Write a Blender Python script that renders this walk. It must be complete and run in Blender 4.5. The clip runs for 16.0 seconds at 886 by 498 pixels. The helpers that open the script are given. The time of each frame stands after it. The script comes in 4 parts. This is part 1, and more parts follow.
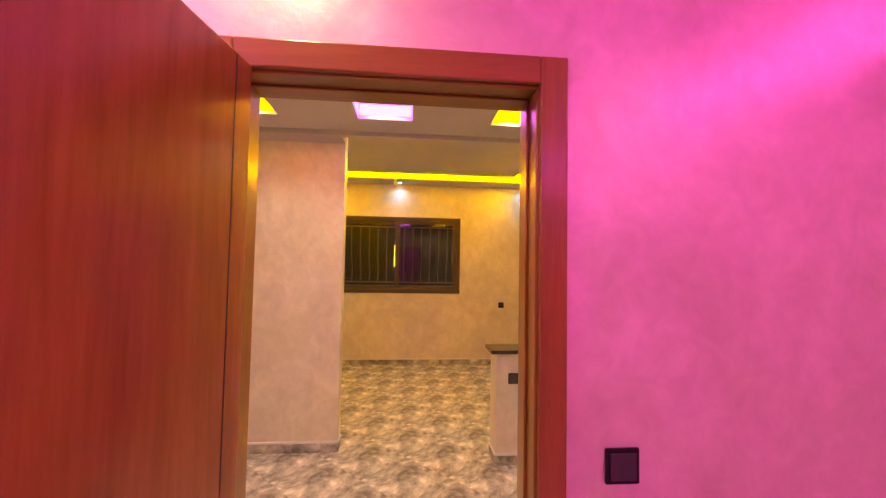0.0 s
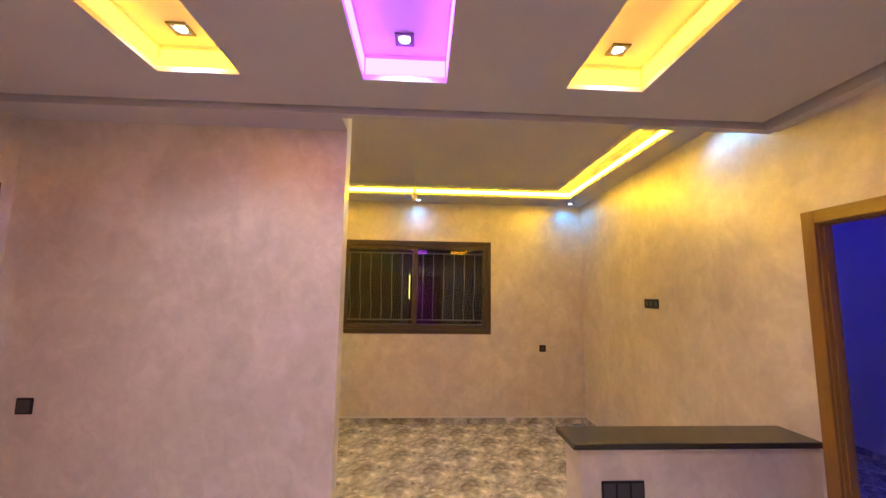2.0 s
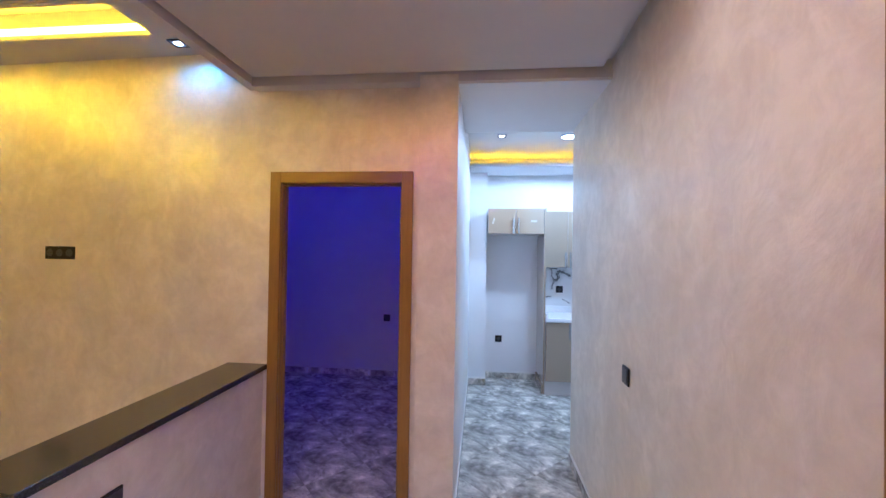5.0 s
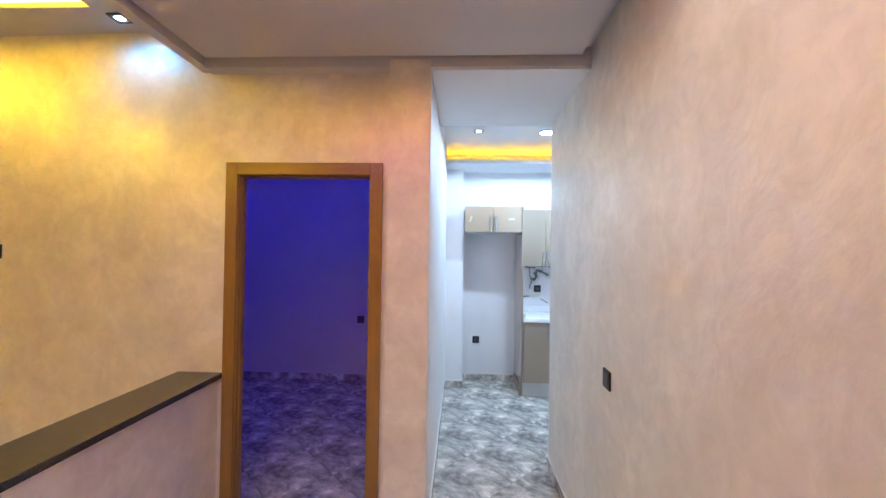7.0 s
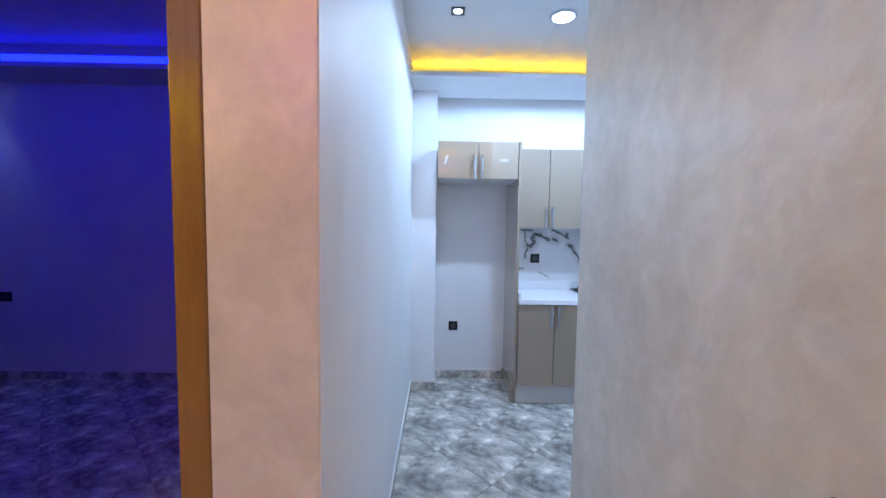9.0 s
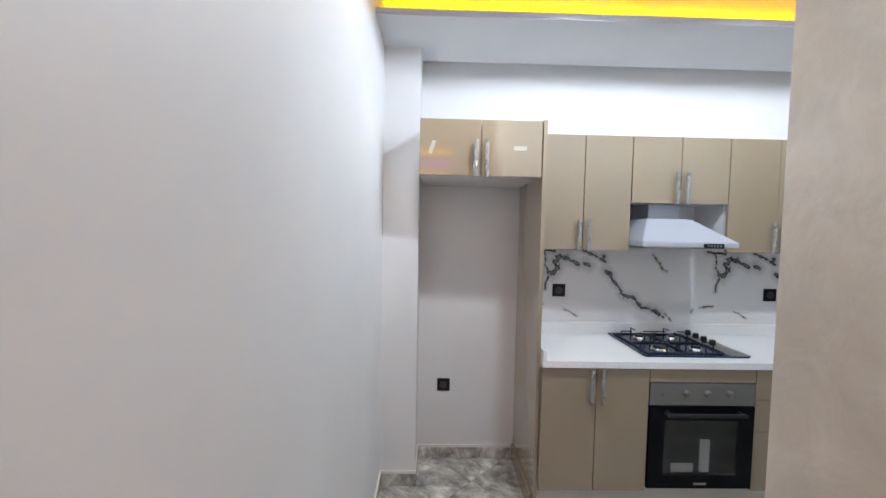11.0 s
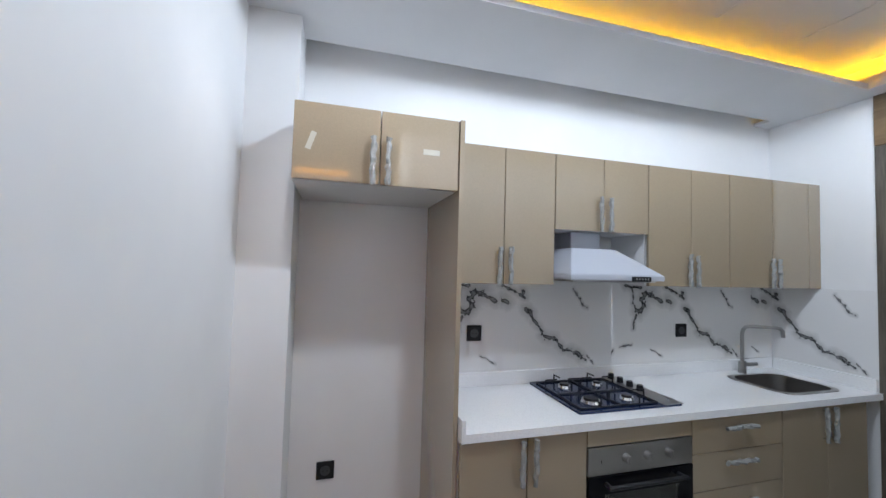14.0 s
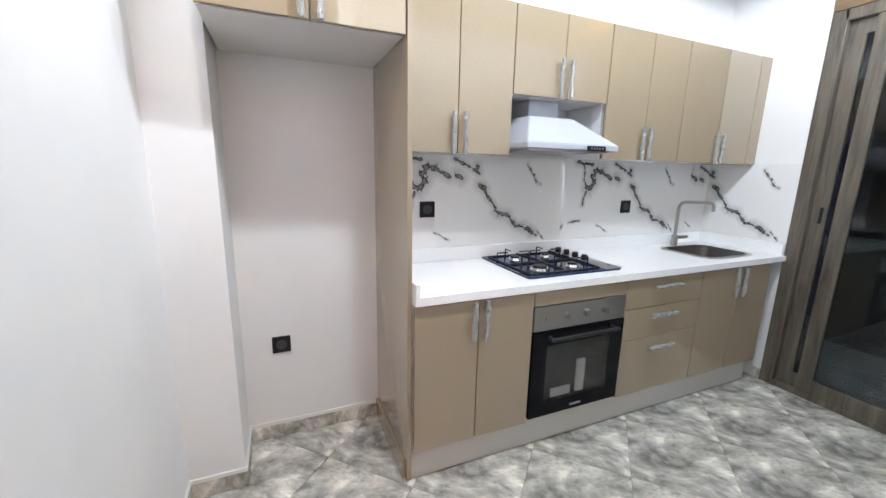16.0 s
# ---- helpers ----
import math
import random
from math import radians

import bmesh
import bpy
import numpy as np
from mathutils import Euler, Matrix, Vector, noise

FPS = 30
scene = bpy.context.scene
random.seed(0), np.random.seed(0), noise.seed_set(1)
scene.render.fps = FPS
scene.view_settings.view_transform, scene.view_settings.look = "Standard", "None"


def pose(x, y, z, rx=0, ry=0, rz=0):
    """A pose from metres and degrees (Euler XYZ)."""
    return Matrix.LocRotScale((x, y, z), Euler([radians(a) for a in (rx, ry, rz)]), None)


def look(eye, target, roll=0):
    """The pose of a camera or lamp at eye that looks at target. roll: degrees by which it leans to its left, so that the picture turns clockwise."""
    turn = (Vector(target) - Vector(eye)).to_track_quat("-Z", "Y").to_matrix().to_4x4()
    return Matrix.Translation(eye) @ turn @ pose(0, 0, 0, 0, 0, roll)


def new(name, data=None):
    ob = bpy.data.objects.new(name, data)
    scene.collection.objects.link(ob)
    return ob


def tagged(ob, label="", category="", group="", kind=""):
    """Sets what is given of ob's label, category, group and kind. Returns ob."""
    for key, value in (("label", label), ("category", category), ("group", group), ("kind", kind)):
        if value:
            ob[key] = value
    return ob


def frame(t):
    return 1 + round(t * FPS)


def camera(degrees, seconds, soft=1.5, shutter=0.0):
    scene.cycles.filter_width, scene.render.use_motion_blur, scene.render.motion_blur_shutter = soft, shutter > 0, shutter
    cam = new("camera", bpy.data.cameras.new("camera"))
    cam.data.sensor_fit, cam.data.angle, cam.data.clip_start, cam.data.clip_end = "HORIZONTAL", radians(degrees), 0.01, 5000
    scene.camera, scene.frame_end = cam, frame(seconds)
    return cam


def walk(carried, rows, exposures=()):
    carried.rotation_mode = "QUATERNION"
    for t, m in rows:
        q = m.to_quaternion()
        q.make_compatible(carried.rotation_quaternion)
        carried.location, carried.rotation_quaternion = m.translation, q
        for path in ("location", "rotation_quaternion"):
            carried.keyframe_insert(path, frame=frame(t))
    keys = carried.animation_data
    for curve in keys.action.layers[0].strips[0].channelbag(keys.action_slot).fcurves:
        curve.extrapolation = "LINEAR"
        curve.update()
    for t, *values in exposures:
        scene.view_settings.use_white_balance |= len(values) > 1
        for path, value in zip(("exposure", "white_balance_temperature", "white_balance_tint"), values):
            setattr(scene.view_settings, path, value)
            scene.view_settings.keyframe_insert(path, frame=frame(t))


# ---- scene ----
cam = camera(98.1, 16.0)
PATH = [
    (0, (0.139, 0.263, 1.57), (0.312, 2.254, 1.654), 1.0),
    (0.5, (0.059, 0.494, 1.588), (0.04, 2.491, 1.707), 1.1),
    (1, (0.02, 0.805, 1.594), (-0.051, 2.798, 1.746), 0.8),
    (1.5, (0.03, 1.073, 1.634), (-0.037, 3.062, 1.834), 0.9),
    (2, (0.044, 1.338, 1.621), (0.147, 3.322, 1.857), 0.8),
    (2.5, (0.197, 1.585, 1.59), (0.731, 3.498, 1.825), 0.6),
    (3, (0.322, 1.759, 1.618), (1.494, 3.367, 1.819), 0.2),
    (3.5, (0.283, 1.882, 1.61), (2.026, 2.851, 1.759), 0.5),
    (4, (0.135, 1.938, 1.597), (2.08, 2.398, 1.656), 0.7),
    (4.2, (0.047, 1.946, 1.598), (2.014, 2.308, 1.627), 0.7),
    (6.3, (-0.234, 2.045, 1.607), (1.762, 2.161, 1.631), 0.8),
    (6.5, (-0.186, 2.008, 1.624), (1.811, 2.115, 1.64), 0.8),
    (7, (-0.023, 1.962, 1.587), (1.975, 2.048, 1.612), 0.8),
    (7.5, (0.274, 1.985, 1.565), (2.274, 2.033, 1.569), 0.9),
    (8, (0.611, 1.944, 1.517), (2.611, 1.96, 1.477), 1.2),
    (8.5, (0.933, 1.899, 1.482), (2.931, 1.899, 1.403), 1.2),
    (8.7, (1.062, 1.892, 1.466), (3.059, 1.888, 1.356), 0.9),
    (10.8, (2.214, 1.834, 1.589), (4.207, 1.782, 1.427), 0.9),
    (11, (2.312, 1.818, 1.555), (4.309, 1.774, 1.455), 1.1),
    (11.5, (2.528, 1.761, 1.602), (4.527, 1.704, 1.607), 1.0),
    (12, (2.64, 1.713, 1.637), (4.636, 1.636, 1.735), 1.1),
    (12.5, (2.702, 1.724, 1.639), (4.69, 1.588, 1.813), 1.2),
    (13, (2.769, 1.737, 1.604), (4.743, 1.481, 1.798), 1.4),
    (13.5, (2.82, 1.749, 1.571), (4.771, 1.338, 1.731), 1.6),
    (14, (2.845, 1.742, 1.533), (4.767, 1.197, 1.62), 1.6),
    (14.5, (2.87, 1.729, 1.503), (4.766, 1.091, 1.479), 1.6),
    (15, (2.894, 1.72, 1.46), (4.762, 1.023, 1.301), 1.6),
    (15.5, (2.911, 1.706, 1.405), (4.749, 0.976, 1.109), 1.3),
    (16, (2.921, 1.709, 1.379), (4.722, 0.94, 0.973), 1.2),
]
EXPOSURES = [
    (0.0, 1.1, 8200, 16), (0.5, 1.1, 8300, 17), (1.0, 1.12, 7700, 18), (1.5, 1.0, 6350, 16), (2.0, 0.95, 5050, 13), (2.5, 1.17, 4520, 10), (3.0, 1.12, 4170, 8), (3.5, 0.92, 4050, 9), (4.2, 0.80, 4200, 12), (6.5, 1.15, 4900, 7), (8.0, 1.02, 4680, 6), (8.5, 0.88, 4450, 8),
    (11.0, 0.58, 6200, 13), (12.5, 0.22, 6100, 13), (14.0, 0.37, 6000, 13), (15.0, 0.77, 6050, 13), (16.0, 1.25, 6350, 13),
]
walk(cam, [(t, look(eye, target, roll)) for t, eye, target, roll in PATH], EXPOSURES)

# ---- world and exposure ----
world = bpy.data.worlds.new("night")
world.use_nodes = True
scene.world = world
world.node_tree.nodes["Background"].inputs[0].default_value = (0.012, 0.014, 0.03, 1)
world.node_tree.nodes["Background"].inputs[1].default_value = 0.25

BLUE = (0.035, 0.02, 1.0)
WARM = (1.0, 0.80, 0.66)
COOL = (0.84, 0.93, 1.0)
CYAN = (0.10, 0.52, 1.0)


# ---- materials ----
def material(name, color, rough=0.5, metal=0.0, **more):
    m = bpy.data.materials.new(name)
    m.use_nodes = True
    b = m.node_tree.nodes["Principled BSDF"]
    b.inputs["Base Color"].default_value = (*color, 1)
    b.inputs["Roughness"].default_value = rough
    b.inputs["Metallic"].default_value = metal
    for key, value in more.items():
        b.inputs[key.replace("_", " ")].default_value = value
    return m, m.node_tree, b


def node(tree, kind, **values):
    n = tree.nodes.new(kind)
    for key, value in values.items():
        if key in n.inputs:
            n.inputs[key].default_value = value
        else:
            setattr(n, key, value)
    return n


def coords(tree, scale=(1, 1, 1), turn=(0, 0, 0), kind="Object"):
    c = tree.nodes.new("ShaderNodeTexCoord")
    mp = tree.nodes.new("ShaderNodeMapping")
    mp.inputs["Scale"].default_value = scale
    mp.inputs["Rotation"].default_value = turn
    tree.links.new(c.outputs[kind], mp.inputs["Vector"])
    return mp.outputs["Vector"]


def noisy(tree, vector, scale, detail=4.0, rough=0.55, distortion=0.0):
    n = node(tree, "ShaderNodeTexNoise", Scale=scale, Detail=detail, Roughness=rough, Distortion=distortion)
    tree.links.new(vector, n.inputs["Vector"])
    return n.outputs["Fac"]


def ramp(tree, fac, stops):
    r = tree.nodes.new("ShaderNodeValToRGB")
    els = r.color_ramp.elements
    while len(els) < len(stops):
        els.new(0.5)
    for e, (p, c) in zip(els, stops):
        e.position = p
        e.color = (*c, 1) if len(c) == 3 else c
    tree.links.new(fac, r.inputs["Fac"])
    return r.outputs["Color"]


def grey(v):
    return (v, v, v)


def bump(tree, shader, height, strength=0.2, distance=0.01):
    b = node(tree, "ShaderNodeBump", Strength=strength, Distance=distance)
    tree.links.new(height, b.inputs["Height"])
    tree.links.new(b.outputs["Normal"], shader.inputs["Normal"])


def calc(tree, op, a, b=0.0, c=0.0):
    n = tree.nodes.new("ShaderNodeMath")
    n.operation = op
    for i, v in enumerate((a, b, c)):
        if hasattr(v, "links"):
            tree.links.new(v, n.inputs[i])
        else:
            n.inputs[i].default_value = v
    return n.outputs[0]


def stucco(name, low, high):
    """Pearly trowelled plaster: soft swirls and short strokes, a little metallic where the trowel burnished it."""
    m, t, b = material(name, high, 0.42)
    v = coords(t)
    big = noisy(t, v, 1.7, 5, 0.6, 1.2)
    stroke = noisy(t, coords(t, (1.0, 1.0, 0.75), (0.3, 0.2, 0.5)), 4.5, 7, 0.58, 1.0)
    fine = noisy(t, v, 11.0, 5, 0.6, 0.9)
    mix = calc(t, "ADD", calc(t, "MULTIPLY", big, 0.40), calc(t, "ADD", calc(t, "MULTIPLY", stroke, 0.32), calc(t, "MULTIPLY", fine, 0.28)))
    t.links.new(ramp(t, mix, [(0.38, low), (0.50, tuple((p + q) / 2 for p, q in zip(low, high))), (0.60, high)]), b.inputs["Base Color"])
    t.links.new(ramp(t, stroke, [(0.36, grey(0.31)), (0.50, grey(0.40)), (0.62, grey(0.52))]), b.inputs["Roughness"])
    t.links.new(ramp(t, mix, [(0.40, grey(0.18)), (0.60, grey(0.44))]), b.inputs["Metallic"])
    bump(t, b, calc(t, "ADD", calc(t, "MULTIPLY", stroke, 0.75), calc(t, "MULTIPLY", fine, 0.25)), 0.22, 0.03)
    b.inputs["Specular IOR Level"].default_value = 0.6
    return m


def paint(name, color, rough=0.55, wear=0.03):
    m, t, b = material(name, color, rough)
    v = coords(t)
    n = noisy(t, v, 1.6, 4)
    dark = tuple(c * (1 - wear * 2) for c in color)
    t.links.new(ramp(t, n, [(0.35, dark), (0.65, color)]), b.inputs["Base Color"])
    bump(t, b, noisy(t, v, 130, 3), 0.06, 0.002)
    return m


def wood(name, dark, light, axis="Z", rough=0.3, scale=1.0):
    """Varnished boards with the grain along one axis."""
    m, t, b = material(name, light, rough)
    s = {"X": (0.7, 9, 9), "Y": (9, 0.7, 9), "Z": (9, 9, 0.7)}[axis]
    v = coords(t, tuple(c * scale for c in s))
    grain = noisy(t, v, 2.6, 6, 0.62, 0.6)
    fine = noisy(t, v, 14.0, 4, 0.6)
    mix = calc(t, "ADD", calc(t, "MULTIPLY", grain, 0.7), calc(t, "MULTIPLY", fine, 0.3))
    t.links.new(ramp(t, mix, [(0.34, dark), (0.64, light)]), b.inputs["Base Color"])
    bump(t, b, fine, 0.08, 0.003)
    b.inputs["Coat Weight"].default_value = 0.5
    b.inputs["Coat Roughness"].default_value = 0.2
    return m


def glow(name, color, strength):
    m = bpy.data.materials.new(name)
    m.use_nodes = True
    t = m.node_tree
    t.nodes.clear()
    e = node(t, "ShaderNodeEmission", Color=(*color, 1), Strength=strength)
    o = t.nodes.new("ShaderNodeOutputMaterial")
    t.links.new(e.outputs[0], o.inputs[0])
    return m


STUCCO = stucco("cream_stucco", (0.66, 0.60, 0.50), (0.87, 0.81, 0.71))
WHITE = paint("white_wall_paint", (0.82, 0.815, 0.81), 0.5)
CEIL = paint("white_ceiling_paint", (0.64, 0.62, 0.62), 0.7)
FRAME = wood("oak_frame_varnish", (0.215, 0.106, 0.013), (0.30, 0.155, 0.022), "Z")
FRAME_Y = wood("oak_rail_varnish_y", (0.215, 0.106, 0.013), (0.30, 0.155, 0.022), "Y")
FRAME_X = wood("oak_rail_varnish_x", (0.215, 0.106, 0.013), (0.30, 0.155, 0.022), "X")
LEAF = wood("veneer_door_varnish", (0.235, 0.108, 0.018), (0.335, 0.166, 0.036), "Z", 0.22, 0.6)
PINE = wood("pine_varnish", (0.33, 0.165, 0.05), (0.48, 0.265, 0.10), "Z", 0.35)
PINE_Y = wood("pine_varnish_rail", (0.33, 0.165, 0.05), (0.48, 0.265, 0.10), "Y", 0.35)
ALU = wood("woodgrain_aluminium", (0.04, 0.032, 0.024), (0.16, 0.132, 0.10), "Z", 0.42, 0.75)
BRONZE = material("bronze_aluminium", (0.085, 0.062, 0.04), 0.38, 0.3)[0]
BLACK = material("black_plastic", (0.014, 0.014, 0.016), 0.38, 0.0, Specular_IOR_Level=0.25)[0]
DARKGREY = material("graphite_plastic", (0.05, 0.05, 0.055), 0.4)[0]
IRON = material("painted_iron", (0.30, 0.28, 0.25), 0.5, 0.0)[0]
DARKIRON = material("dark_painted_iron", (0.07, 0.062, 0.055), 0.5, 0.0)[0]
STEEL = material("brushed_steel", (0.40, 0.39, 0.38), 0.32, 1.0)[0]
CHROME = material("chrome", (0.75, 0.75, 0.75), 0.12, 1.0)[0]
HOODWHITE = material("white_enamel", (0.47, 0.49, 0.54), 0.25)[0]
BLACKGLASS = material("black_glass", (0.006, 0.006, 0.008), 0.06, 0.0, Specular_IOR_Level=0.12)[0]
SINKSTEEL = material("sink_steel", (0.30, 0.285, 0.27), 0.32, 1.0)[0]
BLUEBLACK = material("enamel_hob", (0.010, 0.020, 0.062), 0.14)[0]
NAVY = material("night_outside", (0.008, 0.008, 0.012), 0.9)[0]
CARD = material("white_card", (0.85, 0.85, 0.83), 0.6)[0]
GROUT = paint("pale_grout", (0.62, 0.60, 0.56), 0.8)
TAPE = material("masking_tape", (0.50, 0.47, 0.39), 0.6)[0]
CABLE = material("white_cable", (0.8, 0.8, 0.78), 0.5)[0]


def make_cabinet():
    m, t, b = material("taupe_gloss_laminate", (0.40, 0.335, 0.235), 0.14)
    v = coords(t)
    n = noisy(t, v, 300, 2)
    t.links.new(ramp(t, n, [(0.3, (0.315, 0.250, 0.172)), (0.7, (0.36, 0.286, 0.198))]), b.inputs["Base Color"])
    t.links.new(ramp(t, noisy(t, v, 3, 3), [(0.3, grey(0.05)), (0.7, grey(0.10))]), b.inputs["Roughness"])
    b.inputs["Coat Weight"].default_value = 0.7
    b.inputs["Coat Roughness"].default_value = 0.04
    return m


CABINET = make_cabinet()
CARCASS = paint("white_melamine", (0.74, 0.73, 0.72), 0.4)
PLINTH = paint("satin_plinth", (0.62, 0.60, 0.56), 0.35)


def make_quartz():
    m, t, b = material("white_quartz", (0.88, 0.88, 0.87), 0.16)
    n = noisy(t, coords(t), 180, 3)
    t.links.new(ramp(t, n, [(0.3, grey(0.80)), (0.55, grey(0.90))]), b.inputs["Base Color"])
    return m


def make_granite():
    m, t, b = material("black_granite", (0.03, 0.03, 0.03), 0.15)
    v = coords(t)
    n = noisy(t, v, 160, 4, 0.7)
    t.links.new(ramp(t, n, [(0.40, (0.012, 0.012, 0.012)), (0.62, (0.05, 0.047, 0.042)), (0.74, (0.16, 0.15, 0.13))]), b.inputs["Base Color"])
    return m


def make_floor_tile():
    """Grey marbled porcelain: every tile of its own cut, cloudy with pale streaks."""
    m, t, b = material("grey_marbled_tile", (0.3, 0.29, 0.27), 0.2)
    info = t.nodes.new("ShaderNodeObjectInfo")
    shift = t.nodes.new("ShaderNodeVectorMath")
    shift.operation = "ADD"
    comb = t.nodes.new("ShaderNodeCombineXYZ")
    t.links.new(calc(t, "MULTIPLY", info.outputs["Random"], 0.012), comb.inputs["Z"])
    c = t.nodes.new("ShaderNodeTexCoord")
    t.links.new(c.outputs["Object"], shift.inputs[0])
    t.links.new(comb.outputs[0], shift.inputs[1])
    mp = node(t, "ShaderNodeMapping")
    mp.inputs["Scale"].default_value = (1.0, 1.3, 1.0)
    mp.inputs["Rotation"].default_value = (0, 0, radians(8))
    t.links.new(shift.outputs[0], mp.inputs["Vector"])
    v = mp.outputs["Vector"]
    cloud = noisy(t, v, 3.6, 8, 0.60, 0.9)
    streak = noisy(t, coords(t, (1.0, 1.35, 1.0), (0, 0, radians(-24))), 5.2, 8, 0.60, 0.8)
    sep = t.nodes.new("ShaderNodeSeparateXYZ")
    t.links.new(c.outputs["Object"], sep.inputs[0])
    band = calc(t, "COSINE", calc(t, "MULTIPLY", sep.outputs["Y"], 2 * math.pi / 0.4525))
    cross = calc(t, "COSINE", calc(t, "MULTIPLY", sep.outputs["X"], 2 * math.pi / 0.4525))
    cloud = calc(t, "MULTIPLY_ADD", band, -0.02, calc(t, "MULTIPLY_ADD", cross, -0.018, cloud))
    base = ramp(t, cloud, [(0.32, (0.27, 0.264, 0.243)), (0.45, (0.42, 0.406, 0.366)), (0.55, (0.57, 0.55, 0.49)), (0.65, (0.78, 0.755, 0.685))])
    crisp = noisy(t, coords(t, (1.0, 1.7, 1.0), (0, 0, radians(-24))), 13.0, 6, 0.64, 0.8)
    streak = calc(t, "ADD", calc(t, "MULTIPLY", streak, 0.72), calc(t, "MULTIPLY", crisp, 0.28))
    vein = ramp(t, streak, [(0.38, grey(0.30)), (0.46, grey(0.78)), (0.52, grey(1.05)), (0.60, grey(1.7))])
    mul = t.nodes.new("ShaderNodeMix")
    mul.data_type, mul.blend_type = "RGBA", "MULTIPLY"
    mul.inputs[0].default_value = 0.75
    t.links.new(base, mul.inputs[6])
    t.links.new(vein, mul.inputs[7])
    t.links.new(mul.outputs[2], b.inputs["Base Color"])
    t.links.new(ramp(t, streak, [(0.3, grey(0.14)), (0.7, grey(0.28))]), b.inputs["Roughness"])
    bump(t, b, streak, 0.05, 0.002)
    return m


def make_marble():
    """White wall tile with one black broken vein, the same on each tile. x runs along the tile, z up, from its lower left."""
    m, t, b = material("black_veined_marble_tile", (0.8, 0.79, 0.78), 0.12)
    c = t.nodes.new("ShaderNodeTexCoord")
    sep = t.nodes.new("ShaderNodeSeparateXYZ")
    wob = node(t, "ShaderNodeTexNoise", Scale=16.0, Detail=5.0, Roughness=0.65)
    t.links.new(c.outputs["Object"], wob.inputs["Vector"])
    wsep = t.nodes.new("ShaderNodeSeparateColor")
    t.links.new(wob.outputs["Color"], wsep.inputs[0])
    t.links.new(c.outputs["Object"], sep.inputs[0])
    x = calc(t, "ADD", sep.outputs["X"], calc(t, "MULTIPLY_ADD", wsep.outputs[0], 0.032, -0.016))
    z = calc(t, "ADD", sep.outputs["Z"], calc(t, "MULTIPLY_ADD", wsep.outputs[1], 0.032, -0.016))
    # chains of points along the vein, each with its half width
    chains = [(0.016, (0.187, 0.400), (0.210, 0.394), (0.245, 0.440), (0.234, 0.484)), (0.021, (0.236, 0.480), (0.262, 0.512), (0.300, 0.508)),
              (0.011, (0.300, 0.508), (0.342, 0.481), (0.387, 0.458)), (0.007, (0.412, 0.556), (0.473, 0.530), (0.527, 0.505), (0.564, 0.486)),
              (0.014, (0.430, 0.470), (0.457, 0.456)), (0.010, (0.550, 0.520), (0.564, 0.486)), (0.013, (0.574, 0.420), (0.604, 0.390)),
              (0.009, (0.604, 0.390), (0.631, 0.347), (0.662, 0.314), (0.683, 0.270)), (0.012, (0.683, 0.270), (0.714, 0.252), (0.760, 0.246)),
              (0.010, (0.760, 0.244), (0.800, 0.209), (0.825, 0.174), (0.868, 0.173)), (0.012, (0.868, 0.172), (0.921, 0.153), (0.954, 0.124)),
              (0.006, (0.954, 0.124), (0.975, 0.110)), (0.0035, (0.985, 0.135), (1.034, 0.086)), (0.0045, (0.891, 0.539), (0.929, 0.481), (0.955, 0.439), (0.984, 0.425)),
              (0.006, (0.190, 0.385), (0.170, 0.338), (0.162, 0.290)), (0.003, (0.300, 0.160), (0.390, 0.107)), (0.0055, (0.002, 0.144), (0.012, 0.162)),
              (0.0035, (0.065, 0.182), (0.155, 0.192)), (0.007, (0.100, 0.562), (0.160, 0.548), (0.162, 0.450), (0.190, 0.400)), (0.010, (0.100, 0.562), (0.225, 0.545))]
    lines = [(a, b, half) for half, *pts in chains for a, b in zip(pts, pts[1:])]
    nearest = None
    for (ax, az), (bx, bz), half in lines:
        dx, dz = bx - ax, bz - az
        length = dx * dx + dz * dz
        px, pz = calc(t, "SUBTRACT", x, ax), calc(t, "SUBTRACT", z, az)
        along = calc(t, "ADD", calc(t, "MULTIPLY", px, dx / length), calc(t, "MULTIPLY", pz, dz / length))
        n = node(t, "ShaderNodeClamp")
        t.links.new(along, n.inputs[0])
        qx = calc(t, "MULTIPLY_ADD", n.outputs[0], -dx, px)
        qz = calc(t, "MULTIPLY_ADD", n.outputs[0], -dz, pz)
        far = calc(t, "SQRT", calc(t, "ADD", calc(t, "MULTIPLY", qx, qx), calc(t, "MULTIPLY", qz, qz)))
        far = calc(t, "DIVIDE", far, half)
        nearest = far if nearest is None else calc(t, "MINIMUM", nearest, far)
    broken = noisy(t, c.outputs["Object"], 34, 4, 0.62)
    edge = calc(t, "MULTIPLY", calc(t, "ADD", nearest, calc(t, "MULTIPLY_ADD", broken, 5.0, -2.35)), 0.6)
    dark = ramp(t, edge, [(0.0, (0.34, 0.34, 0.34)), (0.22, (0.20, 0.20, 0.20)), (0.34, (0.012, 0.012, 0.014)), (0.52, (0.06, 0.06, 0.06)), (0.62, (0.78, 0.77, 0.76))])
    halo = ramp(t, calc(t, "MULTIPLY", calc(t, "ADD", nearest, calc(t, "MULTIPLY", broken, 3.0)), 0.12), [(0.20, grey(0.62)), (0.70, grey(1.0))])
    mul = t.nodes.new("ShaderNodeMix")
    mul.data_type, mul.blend_type = "RGBA", "MULTIPLY"
    mul.inputs[0].default_value = 1.0
    t.links.new(dark, mul.inputs[6])
    t.links.new(halo, mul.inputs[7])
    t.links.new(mul.outputs[2], b.inputs["Base Color"])
    return m


